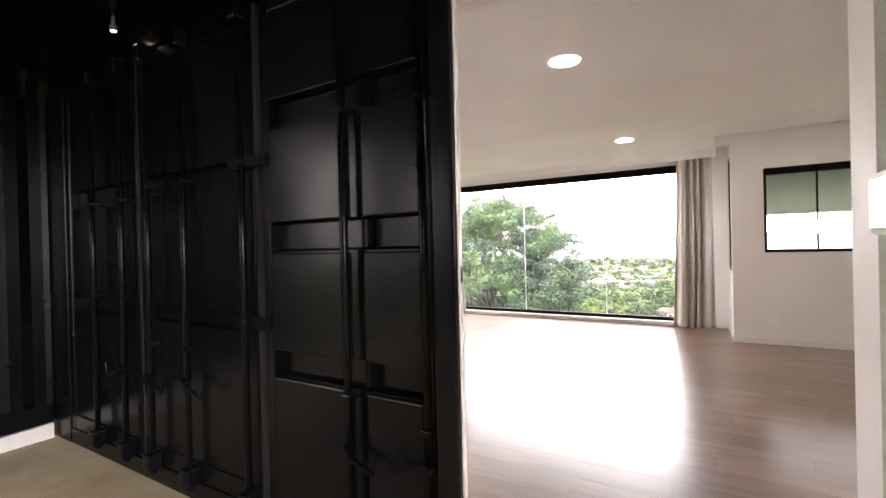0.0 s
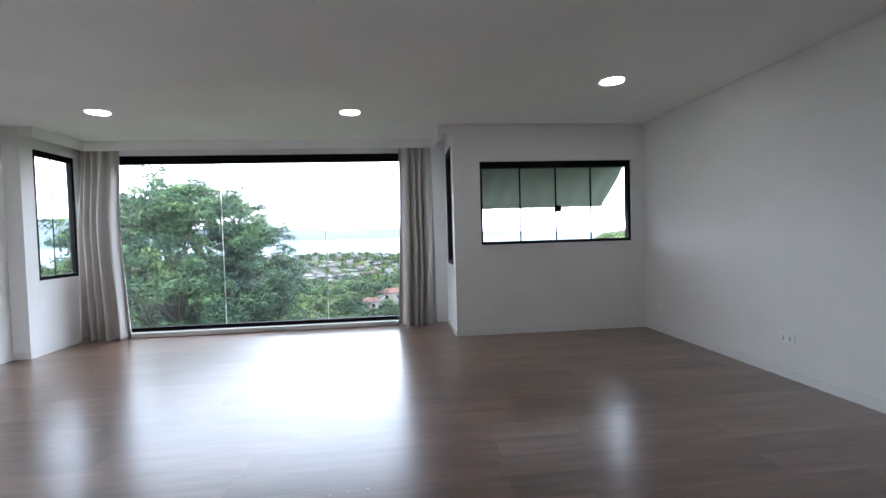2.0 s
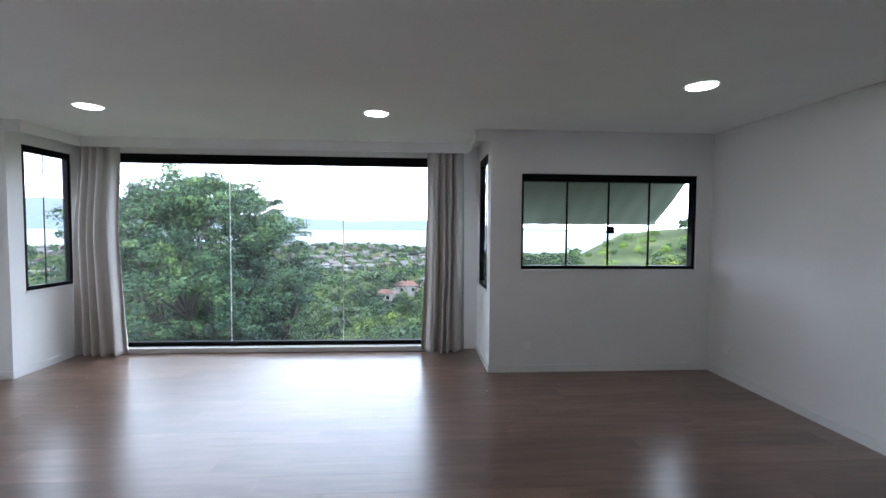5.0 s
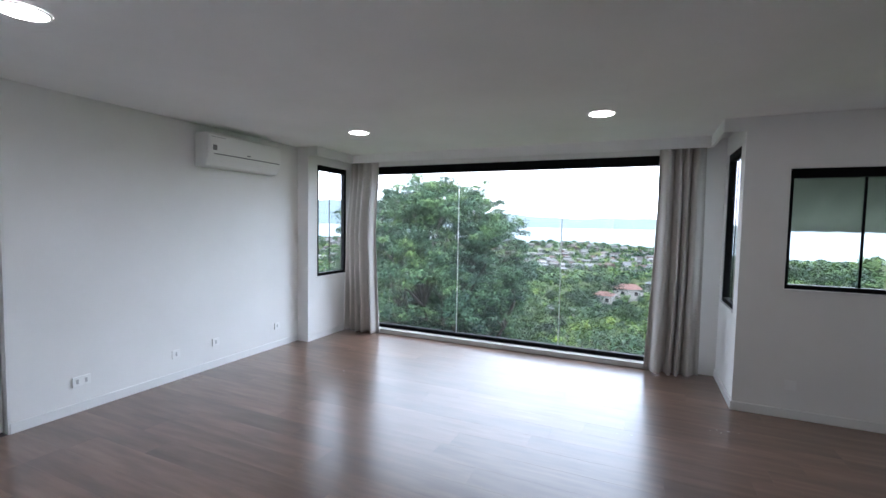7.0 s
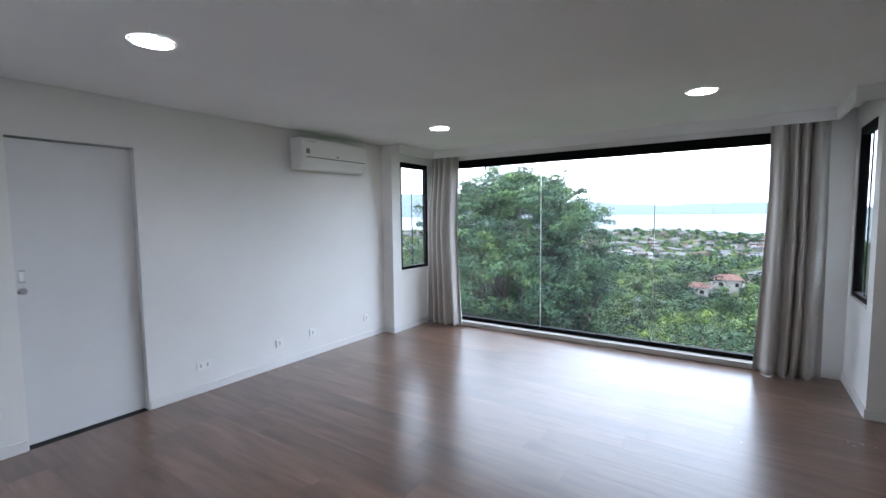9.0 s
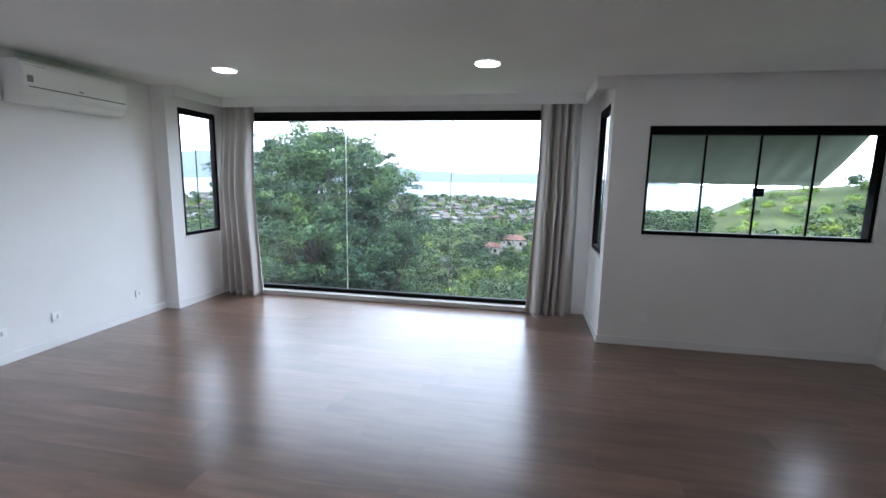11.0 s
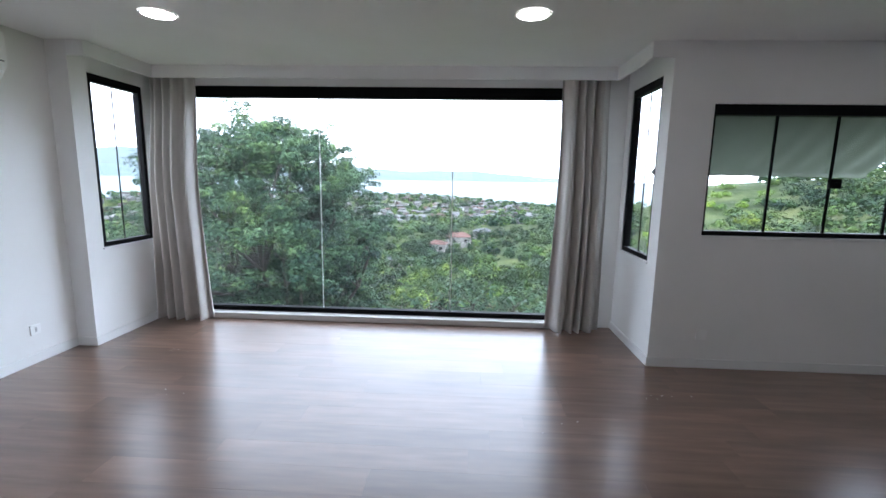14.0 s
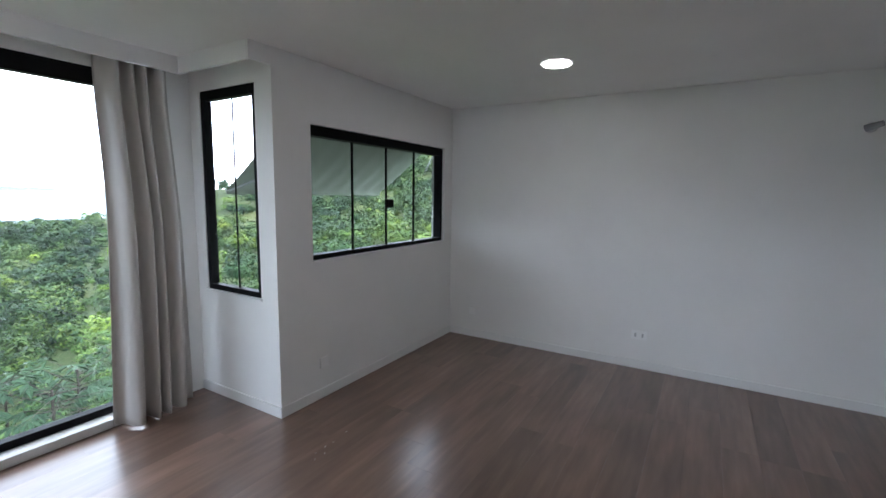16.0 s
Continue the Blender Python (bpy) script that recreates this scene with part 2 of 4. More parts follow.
# ---- mesh helpers ----
def box(bm, x0, x1, y0, y1, z0, z1, bevel=0.0):
    made = bmesh.ops.create_cube(bm, size=1.0)["verts"]
    for v in made:
        v.co = Vector((x0 + (v.co.x + 0.5) * (x1 - x0), y0 + (v.co.y + 0.5) * (y1 - y0), z0 + (v.co.z + 0.5) * (z1 - z0)))
    if bevel:
        edges = list({e for v in made for e in v.link_edges})
        bmesh.ops.bevel(bm, geom=edges, offset=bevel, segments=2, profile=0.6, affect="EDGES", clamp_overlap=True)
    return bm


def rod(bm, a, b, r, sides=12, r2=None):
    a, b = Vector(a), Vector(b)
    turn = (b - a).to_track_quat("Z", "Y").to_matrix().to_4x4()
    bmesh.ops.create_cone(bm, cap_ends=True, segments=sides, radius1=r, radius2=r if r2 is None else r2, depth=(b - a).length,
                          matrix=Matrix.Translation((a + b) / 2) @ turn)
    return bm


def part(name, bm, material, parent=None, label="", smooth=False):
    mesh = bpy.data.meshes.new(name)
    bm.to_mesh(mesh)
    bm.free()
    return mesh_part(name, mesh, material, parent, label, smooth)


def mesh_part(name, mesh, material, parent=None, label="", smooth=False):
    if not mesh.materials:
        mesh.materials.append(material)
    if smooth:
        mesh.polygons.foreach_set("use_smooth", [True] * len(mesh.polygons))
    ob = new(name, mesh)
    if parent is not None:
        ob.parent = parent
        ob.matrix_parent_inverse = parent.matrix_world.inverted()
    return tagged(ob, label)


def boxes(*spans, bevel=0.0):
    bm = bmesh.new()
    for s in spans:
        box(bm, *s, bevel=bevel)
    return bm


def thing(name, x, y, z, label, category, group="", kind=""):
    ob = new(name)
    ob.empty_display_size = 0.1
    ob.matrix_world = Matrix.Translation((x, y, z))
    return tagged(ob, label, category, group, kind)


def setting(name, bm, material, label, category):
    return tagged(part(name, bm, material), label, category, "", "structure")


# ---- the plan, metres ----
XW, XE = -4.19, 2.9          # west and east walls of the room
YS, YN = 1.985, 6.61         # entrance wall inside, window wall
XBL, XBR, YB = -4.02, 0.569, 7.52   # the bay
H = 2.46                     # ceiling
YO = 1.69                    # container doors' face outside
DX0, DX1, DH = -0.372, 0.65, 2.2     # entrance opening
GROUND_Z = -0.13
T = 0.16

GAP, HT = 0.014, H + 0.025   # narrow shadow gap between the plasterboard and the walls
setting("ceiling", boxes((XW - T, XE + T, YO + 0.05, YB + T, HT, H + 0.12), (XW + GAP, XE - GAP, YS + GAP, YN - GAP, H, HT), (XBL, XBR, YN - GAP, YB, H, HT)), CEIL, "smooth white plasterboard ceiling over the whole room", "ceiling")
setting("wall_west", boxes((XW - T, XW, YO + 0.05, 3.01, 0, HT), (XW - T, XW, 3.74, YN, 0, HT), (XW - T, XW, 3.01, 3.74, 2.1, HT)), WALL,
        "plain white painted wall with a door", "wall")
setting("wall_east", boxes((XE, XE + T, YO + 0.05, YN + T, 0, HT)), WALL, "plain white painted side wall", "wall")
setting("wall_south", boxes((XW, -0.78, YO + 0.12, YS, 0, HT), (DX1, XE, 1.768, YS, 0, HT), (-0.78, DX1, YO + 0.12, YS, DH, HT)), WALL,
        "white painted entrance wall with a wide doorway", "wall")
RW = (0.885, 2.74, 1.06, 2.033)
setting("wall_north", boxes((XBR, RW[0], YN, YN + T, 0, HT), (RW[1], XE, YN, YN + T, 0, HT), (RW[0], RW[1], YN, YN + T, 0, RW[2]),
                            (RW[0], RW[1], YN, YN + T, RW[3], HT), (0.41, XBR, YN, YN + 0.02, 2.35, HT)), WALL,
        "white painted wall with a wide black sliding window", "wall")
SW, TB = (6.78, 7.40, 0.82, 2.265), 0.075
setting("wall_bay_west", boxes((XBL - T - 0.01, XBL, YN, SW[0], 0, HT), (XBL - TB, XBL, SW[1], YB + T, 0, HT), (XBL - TB, XBL, SW[0], SW[1], 0, SW[2]),
                               (XBL - TB, XBL, SW[0], SW[1], SW[3], HT)), WALL, "narrow white side wall of the bay", "wall")
setting("wall_bay_east", boxes((XBR, XBR + TB, YN + T, SW[0], 0, HT), (XBR, XBR + TB, SW[1], YB + T, 0, HT), (XBR, XBR + TB, SW[0], SW[1], 0, SW[2]),
                               (XBR, XBR + TB, SW[0], SW[1], SW[3], HT)), WALL, "narrow white side wall of the bay", "wall")
setting("wall_bay_front", boxes((XBL, XBR, YB, YB + T, 2.31, HT), (XBL, -3.85, YB, YB + T, 0.0, 2.31), (0.36, XBR, YB, YB + T, 0.0, 2.31),
                                (-3.85, 0.36, YB + 0.02, YB + T, -0.1, 0.055)), WALL, "white wall round the large bay window", "wall")
setting("curtain_pelmet", boxes((-3.88, 0.41, 7.36, 7.385, 2.35, H), (0.41, 0.435, YN + 0.02, 7.385, 2.35, H), (-3.905, -3.88, YN + 0.02, 7.385, 2.35, H),
                                (XBL, -3.88, YN, YN + 0.02, 2.35, H)), CEIL, "white plasterboard curtain pelmet hanging from the ceiling", "trim")
setting("window_sill", boxes((-3.85, 0.36, 7.43, YB + 0.09, 0.003, 0.06), bevel=0.004), SILL, "pale stone sill under the large window", "sill")


def skirting(name, *spans):
    setting(name, boxes(*spans, bevel=0.003), TRIM, "low white skirting board along the wall", "skirting board")


SK, SH = 0.013, 0.075
skirting("baseboard_west", (XW, XW + SK, YS, 3.0, 0, SH), (XW, XW + SK, 3.75, YN, 0, SH))
skirting("baseboard_east", (XE - SK, XE, YS, YN, 0, SH))
skirting("baseboard_north", (XBR - SK, XE - SK, YN - SK, YN, 0, SH), (XW + SK, XBL + SK, YN - SK, YN, 0, SH))
skirting("baseboard_bay_west", (XBL, XBL + SK, YN, YB, 0, SH))
skirting("baseboard_bay_east", (XBR - SK, XBR, YN, YB, 0, SH))
skirting("baseboard_south", (XW + SK, -0.78, YS, YS + SK, 0, SH), (DX1, XE - SK, YS, YS + SK, 0, SH))


# ---- windows ----
def window_thing(name, label, outer, axis, at, depth, top, side, bottom, panes, joints, joint_width, joint_mat):
    """A framed window in the plane axis=at; outer is (low, high, z low, z high) along the other axis."""
    a0, a1, z0, z1 = outer
    mid = (a0 + a1) / 2

    def put(lo, hi, zlo, zhi, d0, d1, bevel):
        bm = bmesh.new()
        if axis == "y":
            return box(bm, lo, hi, at + d0, at + d1, zlo, zhi, bevel)
        return box(bm, at + d0, at + d1, lo, hi, zlo, zhi, bevel)

    root = thing(name, mid if axis == "y" else at, at if axis == "y" else mid, z0, label, "window", "", "structure")
    part("frame_top", put(a0, a1, z1 - top, z1, 0, depth, 0.004), BLACK, root)
    part("frame_bottom", put(a0, a1, z0, z0 + bottom, 0, depth, 0.004), BLACK, root)
    part("frame_side", put(a0, a0 + side, z0 + bottom, z1 - top, 0, depth, 0.003), BLACK, root)
    part("frame_side", put(a1 - side, a1, z0 + bottom, z1 - top, 0, depth, 0.003), BLACK, root)
    cuts = [a0 + side, *joints, a1 - side]
    for n in range(len(cuts) - 1):
        d = depth * (0.35 if n % 2 == 0 else 0.6)
        over = 0.012 if panes == "sliding" else -joint_width / 2
        lo = cuts[n] - (over if n else 0)
        hi = cuts[n + 1] + (over if n < len(cuts) - 2 else 0)
        if panes != "sliding":
            d = depth * 0.5
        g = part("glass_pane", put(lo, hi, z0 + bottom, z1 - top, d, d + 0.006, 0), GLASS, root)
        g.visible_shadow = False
    for j in joints:
        d = depth * 0.3 if panes == "sliding" else depth * 0.5
        part("pane_joint", put(j - joint_width / 2, j + joint_width / 2, z0 + bottom, z1 - top, d, d + (0.6 * joint_width + 0.004 if panes == "sliding" else 0.007), 0), joint_mat, root)
    return root


big = window_thing("window_1", "large fixed picture window in a black aluminium frame with three glass panes", (-3.85, 0.36, 0.06, 2.31), "y", YB + 0.01, 0.07,
                   0.105, 0.05, 0.05, "fixed", (-2.37, -1.05), 0.010, SILICONE)
right = window_thing("window_2", "black aluminium sliding window with four glass panes", (RW[0], RW[1], RW[2], RW[3]), "y", YN + 0.03, 0.09,
                     0.075, 0.03, 0.035, "sliding", (1.375, 1.815, 2.25), 0.016, BLACK)
lock = part("latch", boxes((1.785, 1.865, YN + 0.012, YN + 0.05, 1.43, 1.505), bevel=0.008), BLACK, right, "square black latch")
part("latch_button", rod(bmesh.new(), (1.825, YN + 0.004, 1.467), (1.825, YN + 0.014, 1.467), 0.012), BLACK, lock)
bay_w = window_thing("window_3", "narrow tall black sliding window in the bay", SW, "x", XBL - 0.068, 0.06, 0.065, 0.04, 0.04, "sliding", (7.08,), 0.008, BLACK)
bay_e = window_thing("window_4", "narrow tall black sliding window in the bay", SW, "x", XBR + 0.008, 0.06, 0.065, 0.04, 0.04, "sliding", (7.06,), 0.008, BLACK)
setting("sill_bay_west", boxes((XBL - 0.1, XBL + 0.012, SW[0] - 0.01, SW[1] + 0.01, SW[2] - 0.018, SW[2] - 0.001), bevel=0.003), TRIM, "thin white sill under the bay window", "sill")
setting("sill_bay_east", boxes((XBR - 0.012, XBR + 0.1, SW[0] - 0.01, SW[1] + 0.01, SW[2] - 0.018, SW[2] - 0.001), bevel=0.003), TRIM, "thin white sill under the bay window", "sill")
setting("sill_north", boxes((RW[0], RW[1], YN - 0.008, YN + 0.1, RW[2] - 0.016, RW[2] - 0.001), bevel=0.003), TRIM, "thin white sill under the sliding window", "sill")


# ---- curtains ----
def smoothstep(v, a, b):
    t = min(1.0, max(0.0, (v - a) / (b - a)))
    return t * t * (3 - 2 * t)


def curtain(x_in, x_out, flare, label, seed):
    """Gathered cloth from the ceiling to the floor; x_in is the edge by the glass, flare its swing at the hem."""
    rnd = random.Random(seed)
    cols, rows_, y_mid = 150, 46, 7.445
    phase = [rnd.uniform(0, 6.28) for _ in range(4)]
    verts, faces = [], []
    for r in range(rows_ + 1):
        v = r / rows_
        z = 2.44 - v * (2.44 - 0.013)
        for c in range(cols + 1):
            u = c / cols
            inner = x_in + (flare * max(0, v - 0.25) ** 1.3)
            x = inner + (x_out - inner) * (u + 0.012 * math.sin(6 * v + phase[1]) * math.sin(3.14 * u))
            amp = 0.040 + 0.045 * v * (0.6 + 0.4 * math.sin(5 * u + phase[0]))
            fold = math.sin(2 * math.pi * (4.3 * u + 0.22 * math.sin(7 * u + phase[2]) + 0.10 * v * math.sin(4 * u + phase[3])))
            fold = math.copysign(abs(fold) ** 0.7, fold)
            y = y_mid + amp * fold + 0.006 * math.sin(19 * u + 5 * v)
            verts.append((x + 0.010 * v * math.sin(11 * u + phase[1]), y - 0.095 * smoothstep(v, 0.05, 0.5), z + (0.006 * math.sin(7 * u + phase[0]) if r == rows_ else 0)))
    w = cols + 1
    for r in range(rows_):
        for c in range(cols):
            a = r * w + c
            faces.append((a, a + 1, a + w + 1, a + w))
    mesh = bpy.data.meshes.new("curtain")
    mesh.from_pydata(verts, [], faces)
    mesh.materials.append(CURTAIN)
    mesh.polygons.foreach_set("use_smooth", [True] * len(faces))
    root = thing("curtain", (x_in + x_out) / 2, y_mid, 2.45, label, "curtain", "bay window curtains")
    cloth = mesh_part("cloth", mesh, CURTAIN, root)
    solid = cloth.modifiers.new("thickness", "SOLIDIFY")
    solid.thickness = 0.003
    part("track", boxes((min(x_in, x_out), max(x_in, x_out), y_mid - 0.012, y_mid + 0.012, 2.44, H - 0.001)), PLASTIC, root)


curtain(-0.045, 0.39, -0.10, "grey-beige linen curtain gathered beside the bay window", 3)
curtain(-3.545, -3.96, 0.13, "grey-beige linen curtain gathered beside the bay window", 8)


# ---- ceiling lamps ----
def ceiling_lamp(x, y):
    root = thing("ceiling_light", x, y, H, "round white recessed ceiling light, switched on", "ceiling light", "recessed ceiling lights")
    bm = bmesh.new()
    outer = [bm.verts.new((x + 0.108 * math.cos(a), y + 0.108 * math.sin(a), H - 0.001)) for a in np.linspace(0, 2 * math.pi, 48, endpoint=False)]
    low = [bm.verts.new((x + 0.105 * math.cos(a), y + 0.105 * math.sin(a), H - 0.006)) for a in np.linspace(0, 2 * math.pi, 48, endpoint=False)]
    inner = [bm.verts.new((x + 0.094 * math.cos(a), y + 0.094 * math.sin(a), H - 0.005)) for a in np.linspace(0, 2 * math.pi, 48, endpoint=False)]
    for ring, nxt in ((outer, low), (low, inner)):
        for n in range(48):
            bm.faces.new((ring[n], ring[(n + 1) % 48], nxt[(n + 1) % 48], nxt[n]))
    part("trim_ring", bm, PLASTIC, root, "", True)
    part("diffuser", rod(bmesh.new(), (x, y, H - 0.0045), (x, y, H - 0.002), 0.095, 48), LED, root, "glowing white diffuser")


for lx, ly in ((-0.53, 6.09), (-2.90, 6.08), (1.77, 5.15), (-0.51, 3.35), (-2.80, 3.31)):
    ceiling_lamp(lx, ly)


# ---- air conditioner ----
def air_conditioner():
    x, y0, y1, z0, z1, d = XW, 5.19, 6.12, 2.055, 2.375, 0.205
    root = thing("air_conditioner", x, (y0 + y1) / 2, z0, "white wall-mounted split air conditioner with a curved front", "air conditioner")
    profile = [(0.0, z1), (d * 0.82, z1), (d * 0.97, z1 - 0.02), (d, z1 - 0.06), (d, z0 + 0.12), (d * 0.96, z0 + 0.085), (d * 0.72, z0 + 0.012), (d * 0.6, z0), (0.0, z0)]

    def extrude(points, ya, yb):
        bm = bmesh.new()
        ends = [[bm.verts.new((x + px, yy, pz)) for px, pz in points] for yy in (ya, yb)]
        n = len(points)
        for k in range(n):
            bm.faces.new((ends[0][k], ends[0][(k + 1) % n], ends[1][(k + 1) % n], ends[1][k]))
        bm.faces.new(ends[0][::-1])
        bm.faces.new(ends[1])
        bmesh.ops.recalc_face_normals(bm, faces=bm.faces)
        return bm

    bm = extrude(profile, y0, y1)
    bmesh.ops.bevel(bm, geom=[e for e in bm.edges if abs(e.verts[0].co.y - e.verts[1].co.y) < 1e-4], offset=0.008, segments=2, affect="EDGES")
    part("body", bm, PLASTIC, root)
    part("front_panel", boxes((x + d - 0.002, x + d + 0.006, y0 + 0.015, y1 - 0.015, z0 + 0.125, z1 - 0.05), bevel=0.004), PLASTIC, root)
    part("vent_slot", boxes((x + d * 0.9, x + d + 0.0025, y0 + 0.05, y1 - 0.03, z0 + 0.113, z0 + 0.122)), GREY, root, "dark gap above the flap")
    flap = bmesh.new()
    box(flap, x + d * 0.80, x + d * 0.985, y0 + 0.05, y1 - 0.03, z0 + 0.055, z0 + 0.062, 0.002)
    part("flap", flap, PLASTIC, root)
    part("label_patch", boxes((x + d + 0.005, x + d + 0.007, y0 + 0.04, y0 + 0.085, z0 + 0.15, z0 + 0.2)), GREY, root, "small grey sticker")
    part("badge", boxes((x + d + 0.005, x + d + 0.0075, (y0 + y1) / 2 - 0.02, (y0 + y1) / 2 + 0.02, z0 + 0.14, z0 + 0.15)), GREY, root, "small grey badge")
    part("gloss_strip", boxes((x + d * 0.95, x + d * 0.97 + 0.006, y0 + 0.03, y0 + 0.19, z1 - 0.045, z1 - 0.038)), STEEL, root)


air_conditioner()


# ---- sockets ----
def socket(x, y, z, facing, wide, label, group="white wall sockets"):
    """A wall plate; facing is the wall's axis sign: '+x', '-x' or '-y'."""
    root = thing("wall_socket", x, y, z, label, "socket", group)
    w, h, d = (0.125 if wide else 0.08), 0.078, 0.012

    def put(a0, a1, z0, z1, d0, d1, bevel):
        bm = bmesh.new()
        if facing == "+x":
            return box(bm, x + d0, x + d1, y + a0, y + a1, z + z0, z + z1, bevel)
        if facing == "-x":
            return box(bm, x - d1, x - d0, y + a0, y + a1, z + z0, z + z1, bevel)
        return box(bm, x + a0, x + a1, y - d1, y - d0, z + z0, z + z1, bevel)

    part("cover_plate", put(-w / 2, w / 2, -h / 2, h / 2, 0, d, 0.003), PLASTIC, root)
    for off in (() if label.startswith("blank") else (-0.03, 0.03) if wide else (0.0,)):
        part("outlet", put(off - 0.008, off + 0.008, -0.018, 0.018, d, d + 0.002, 0.001), OUTLET, root)


socket(XW, 4.19, 0.245, "+x", True, "white double wall socket above the skirting")
for sy, sz in ((4.97, 0.25), (5.4, 0.265), (6.25, 0.26)):
    socket(XW, sy, sz, "+x", False, "white single wall socket above the skirting")
socket(XE, 4.63, 0.312, "-x", True, "white double wall socket above the skirting")
socket(0.965, YN, 0.275, "-y", False, "blank white cover plate low on the wall")
socket(XE, 6.32, 0.29, "-x", False, "blank white cover plate low on the wall")

# ---- wall fitting on the east wall ----
fit_root = thing("wall_light_fitting", XE, 3.24, 2.06, "small grey metal wall light fitting high on the wall", "wall light")
part("base", rod(bmesh.new(), (XE, 3.24, 2.06), (XE - 0.02, 3.24, 2.06), 0.035, 20), STEEL, fit_root)
part("arm", rod(bmesh.new(), (XE - 0.018, 3.24, 2.06), (XE - 0.07, 3.25, 2.065), 0.012, 12), STEEL, fit_root)
part("head", rod(bmesh.new(), (XE - 0.05, 3.28, 2.05), (XE - 0.10, 3.20, 2.075), 0.026, 16, 0.02), GREY, fit_root)

# ---- west door ----
west_door = thing("door_1", XW - 0.05, 3.375, 0, "closed plain white sliding door set into the wall", "door", "", "structure")
part("leaf", boxes((XW - 0.085, XW - 0.045, 3.015, 3.735, 0.014, 2.09), bevel=0.003), DOOR, west_door)
part("side_trim", boxes((XW - 0.03, XW + 0.006, 3.7395, 3.757, 0, 2.1175), bevel=0.002), TRIM, west_door)
part("top_trim", boxes((XW - 0.03, XW + 0.005, 3.0, 3.7385, 2.1005, 2.117), bevel=0.002), TRIM, west_door)
pull = part("pull_handle", boxes((XW - 0.046, XW - 0.03, 3.035, 3.062, 1.135, 1.215), bevel=0.005), PLASTIC, west_door, "white finger pull")
part("pull_cap", boxes((XW - 0.03, XW - 0.026, 3.032, 3.065, 1.208, 1.22)), STEEL, pull)
part("pull_cap", boxes((XW - 0.03, XW - 0.026, 3.032, 3.065, 1.13, 1.142)), STEEL, pull)
part("lock_cylinder", rod(bmesh.new(), (XW - 0.046, 3.05, 1.075), (XW - 0.028, 3.05, 1.075), 0.022, 24), STEEL, west_door, "round steel lock")
setting("door_backing", boxes((XW - T - 0.02, XW - T - 0.001, 2.98, 3.77, 0, 2.13)), WALL, "plain white panel behind the door", "wall")

# ---- entrance ----
jamb = thing("door_jamb", -0.44, 1.52, 0, "black steel door post with a white edge and latch plate", "door frame", "", "structure")
part("post", boxes((-0.452, DX0 - 0.002, 1.50, 1.542, GROUND_Z, 2.45), bevel=0.006), CONTAINER, jamb)
part("return_plate", boxes((-0.81, -0.782, 1.75, YO + 0.12, 0, 2.2)), CONTAINER, jamb)
part("white_edge", boxes((DX0 - 0.0015, DX0 + 0.006, 1.522, 1.541, 0, 2.45), bevel=0.002), TRIM, jamb, "white painted edge")
plate = part("latch_plate", boxes((DX0 + 0.006, DX0 + 0.008, 1.5235, 1.5385, 1.097, 1.157), bevel=0.0008), STEEL, jamb, "steel latch plate")
part("latch_hole", boxes((DX0 + 0.0081, DX0 + 0.0088, 1.526, 1.536, 1.104, 1.150)), RUBBER, plate)
setting("threshold", boxes((-0.5, DX1, 1.50, YS, -0.12, -0.002)), SILL, "pale stone threshold in the doorway", "threshold")

door_leaf = thing("door_2", 0.66, 1.72, 0, "open white entrance door with a chunky white handle", "door", "", "structure")
part("hinge_post", boxes((0.664, 0.72, 1.66, 1.728, GROUND_Z, 2.2), bevel=0.004), TRIM, door_leaf)
part("leaf", boxes((0.665, 0.705, 0.80, 1.655, 0.01, 2.15), bevel=0.004), DOOR, door_leaf)
part("handle", boxes((0.553, 0.61, 1.20, 1.435, 1.215, 1.33), bevel=0.014), PLASTIC, door_leaf, "chunky white handle")
part("handle_base", boxes((0.61, 0.667, 1.30, 1.42, 1.22, 1.32), bevel=0.006), PLASTIC, door_leaf)
setting("doorway_seal", boxes((0.672, 0.73, 1.7285, 1.767, 0, 2.2)), OUTLET, "pale grey seal strip beside the door", "seal")


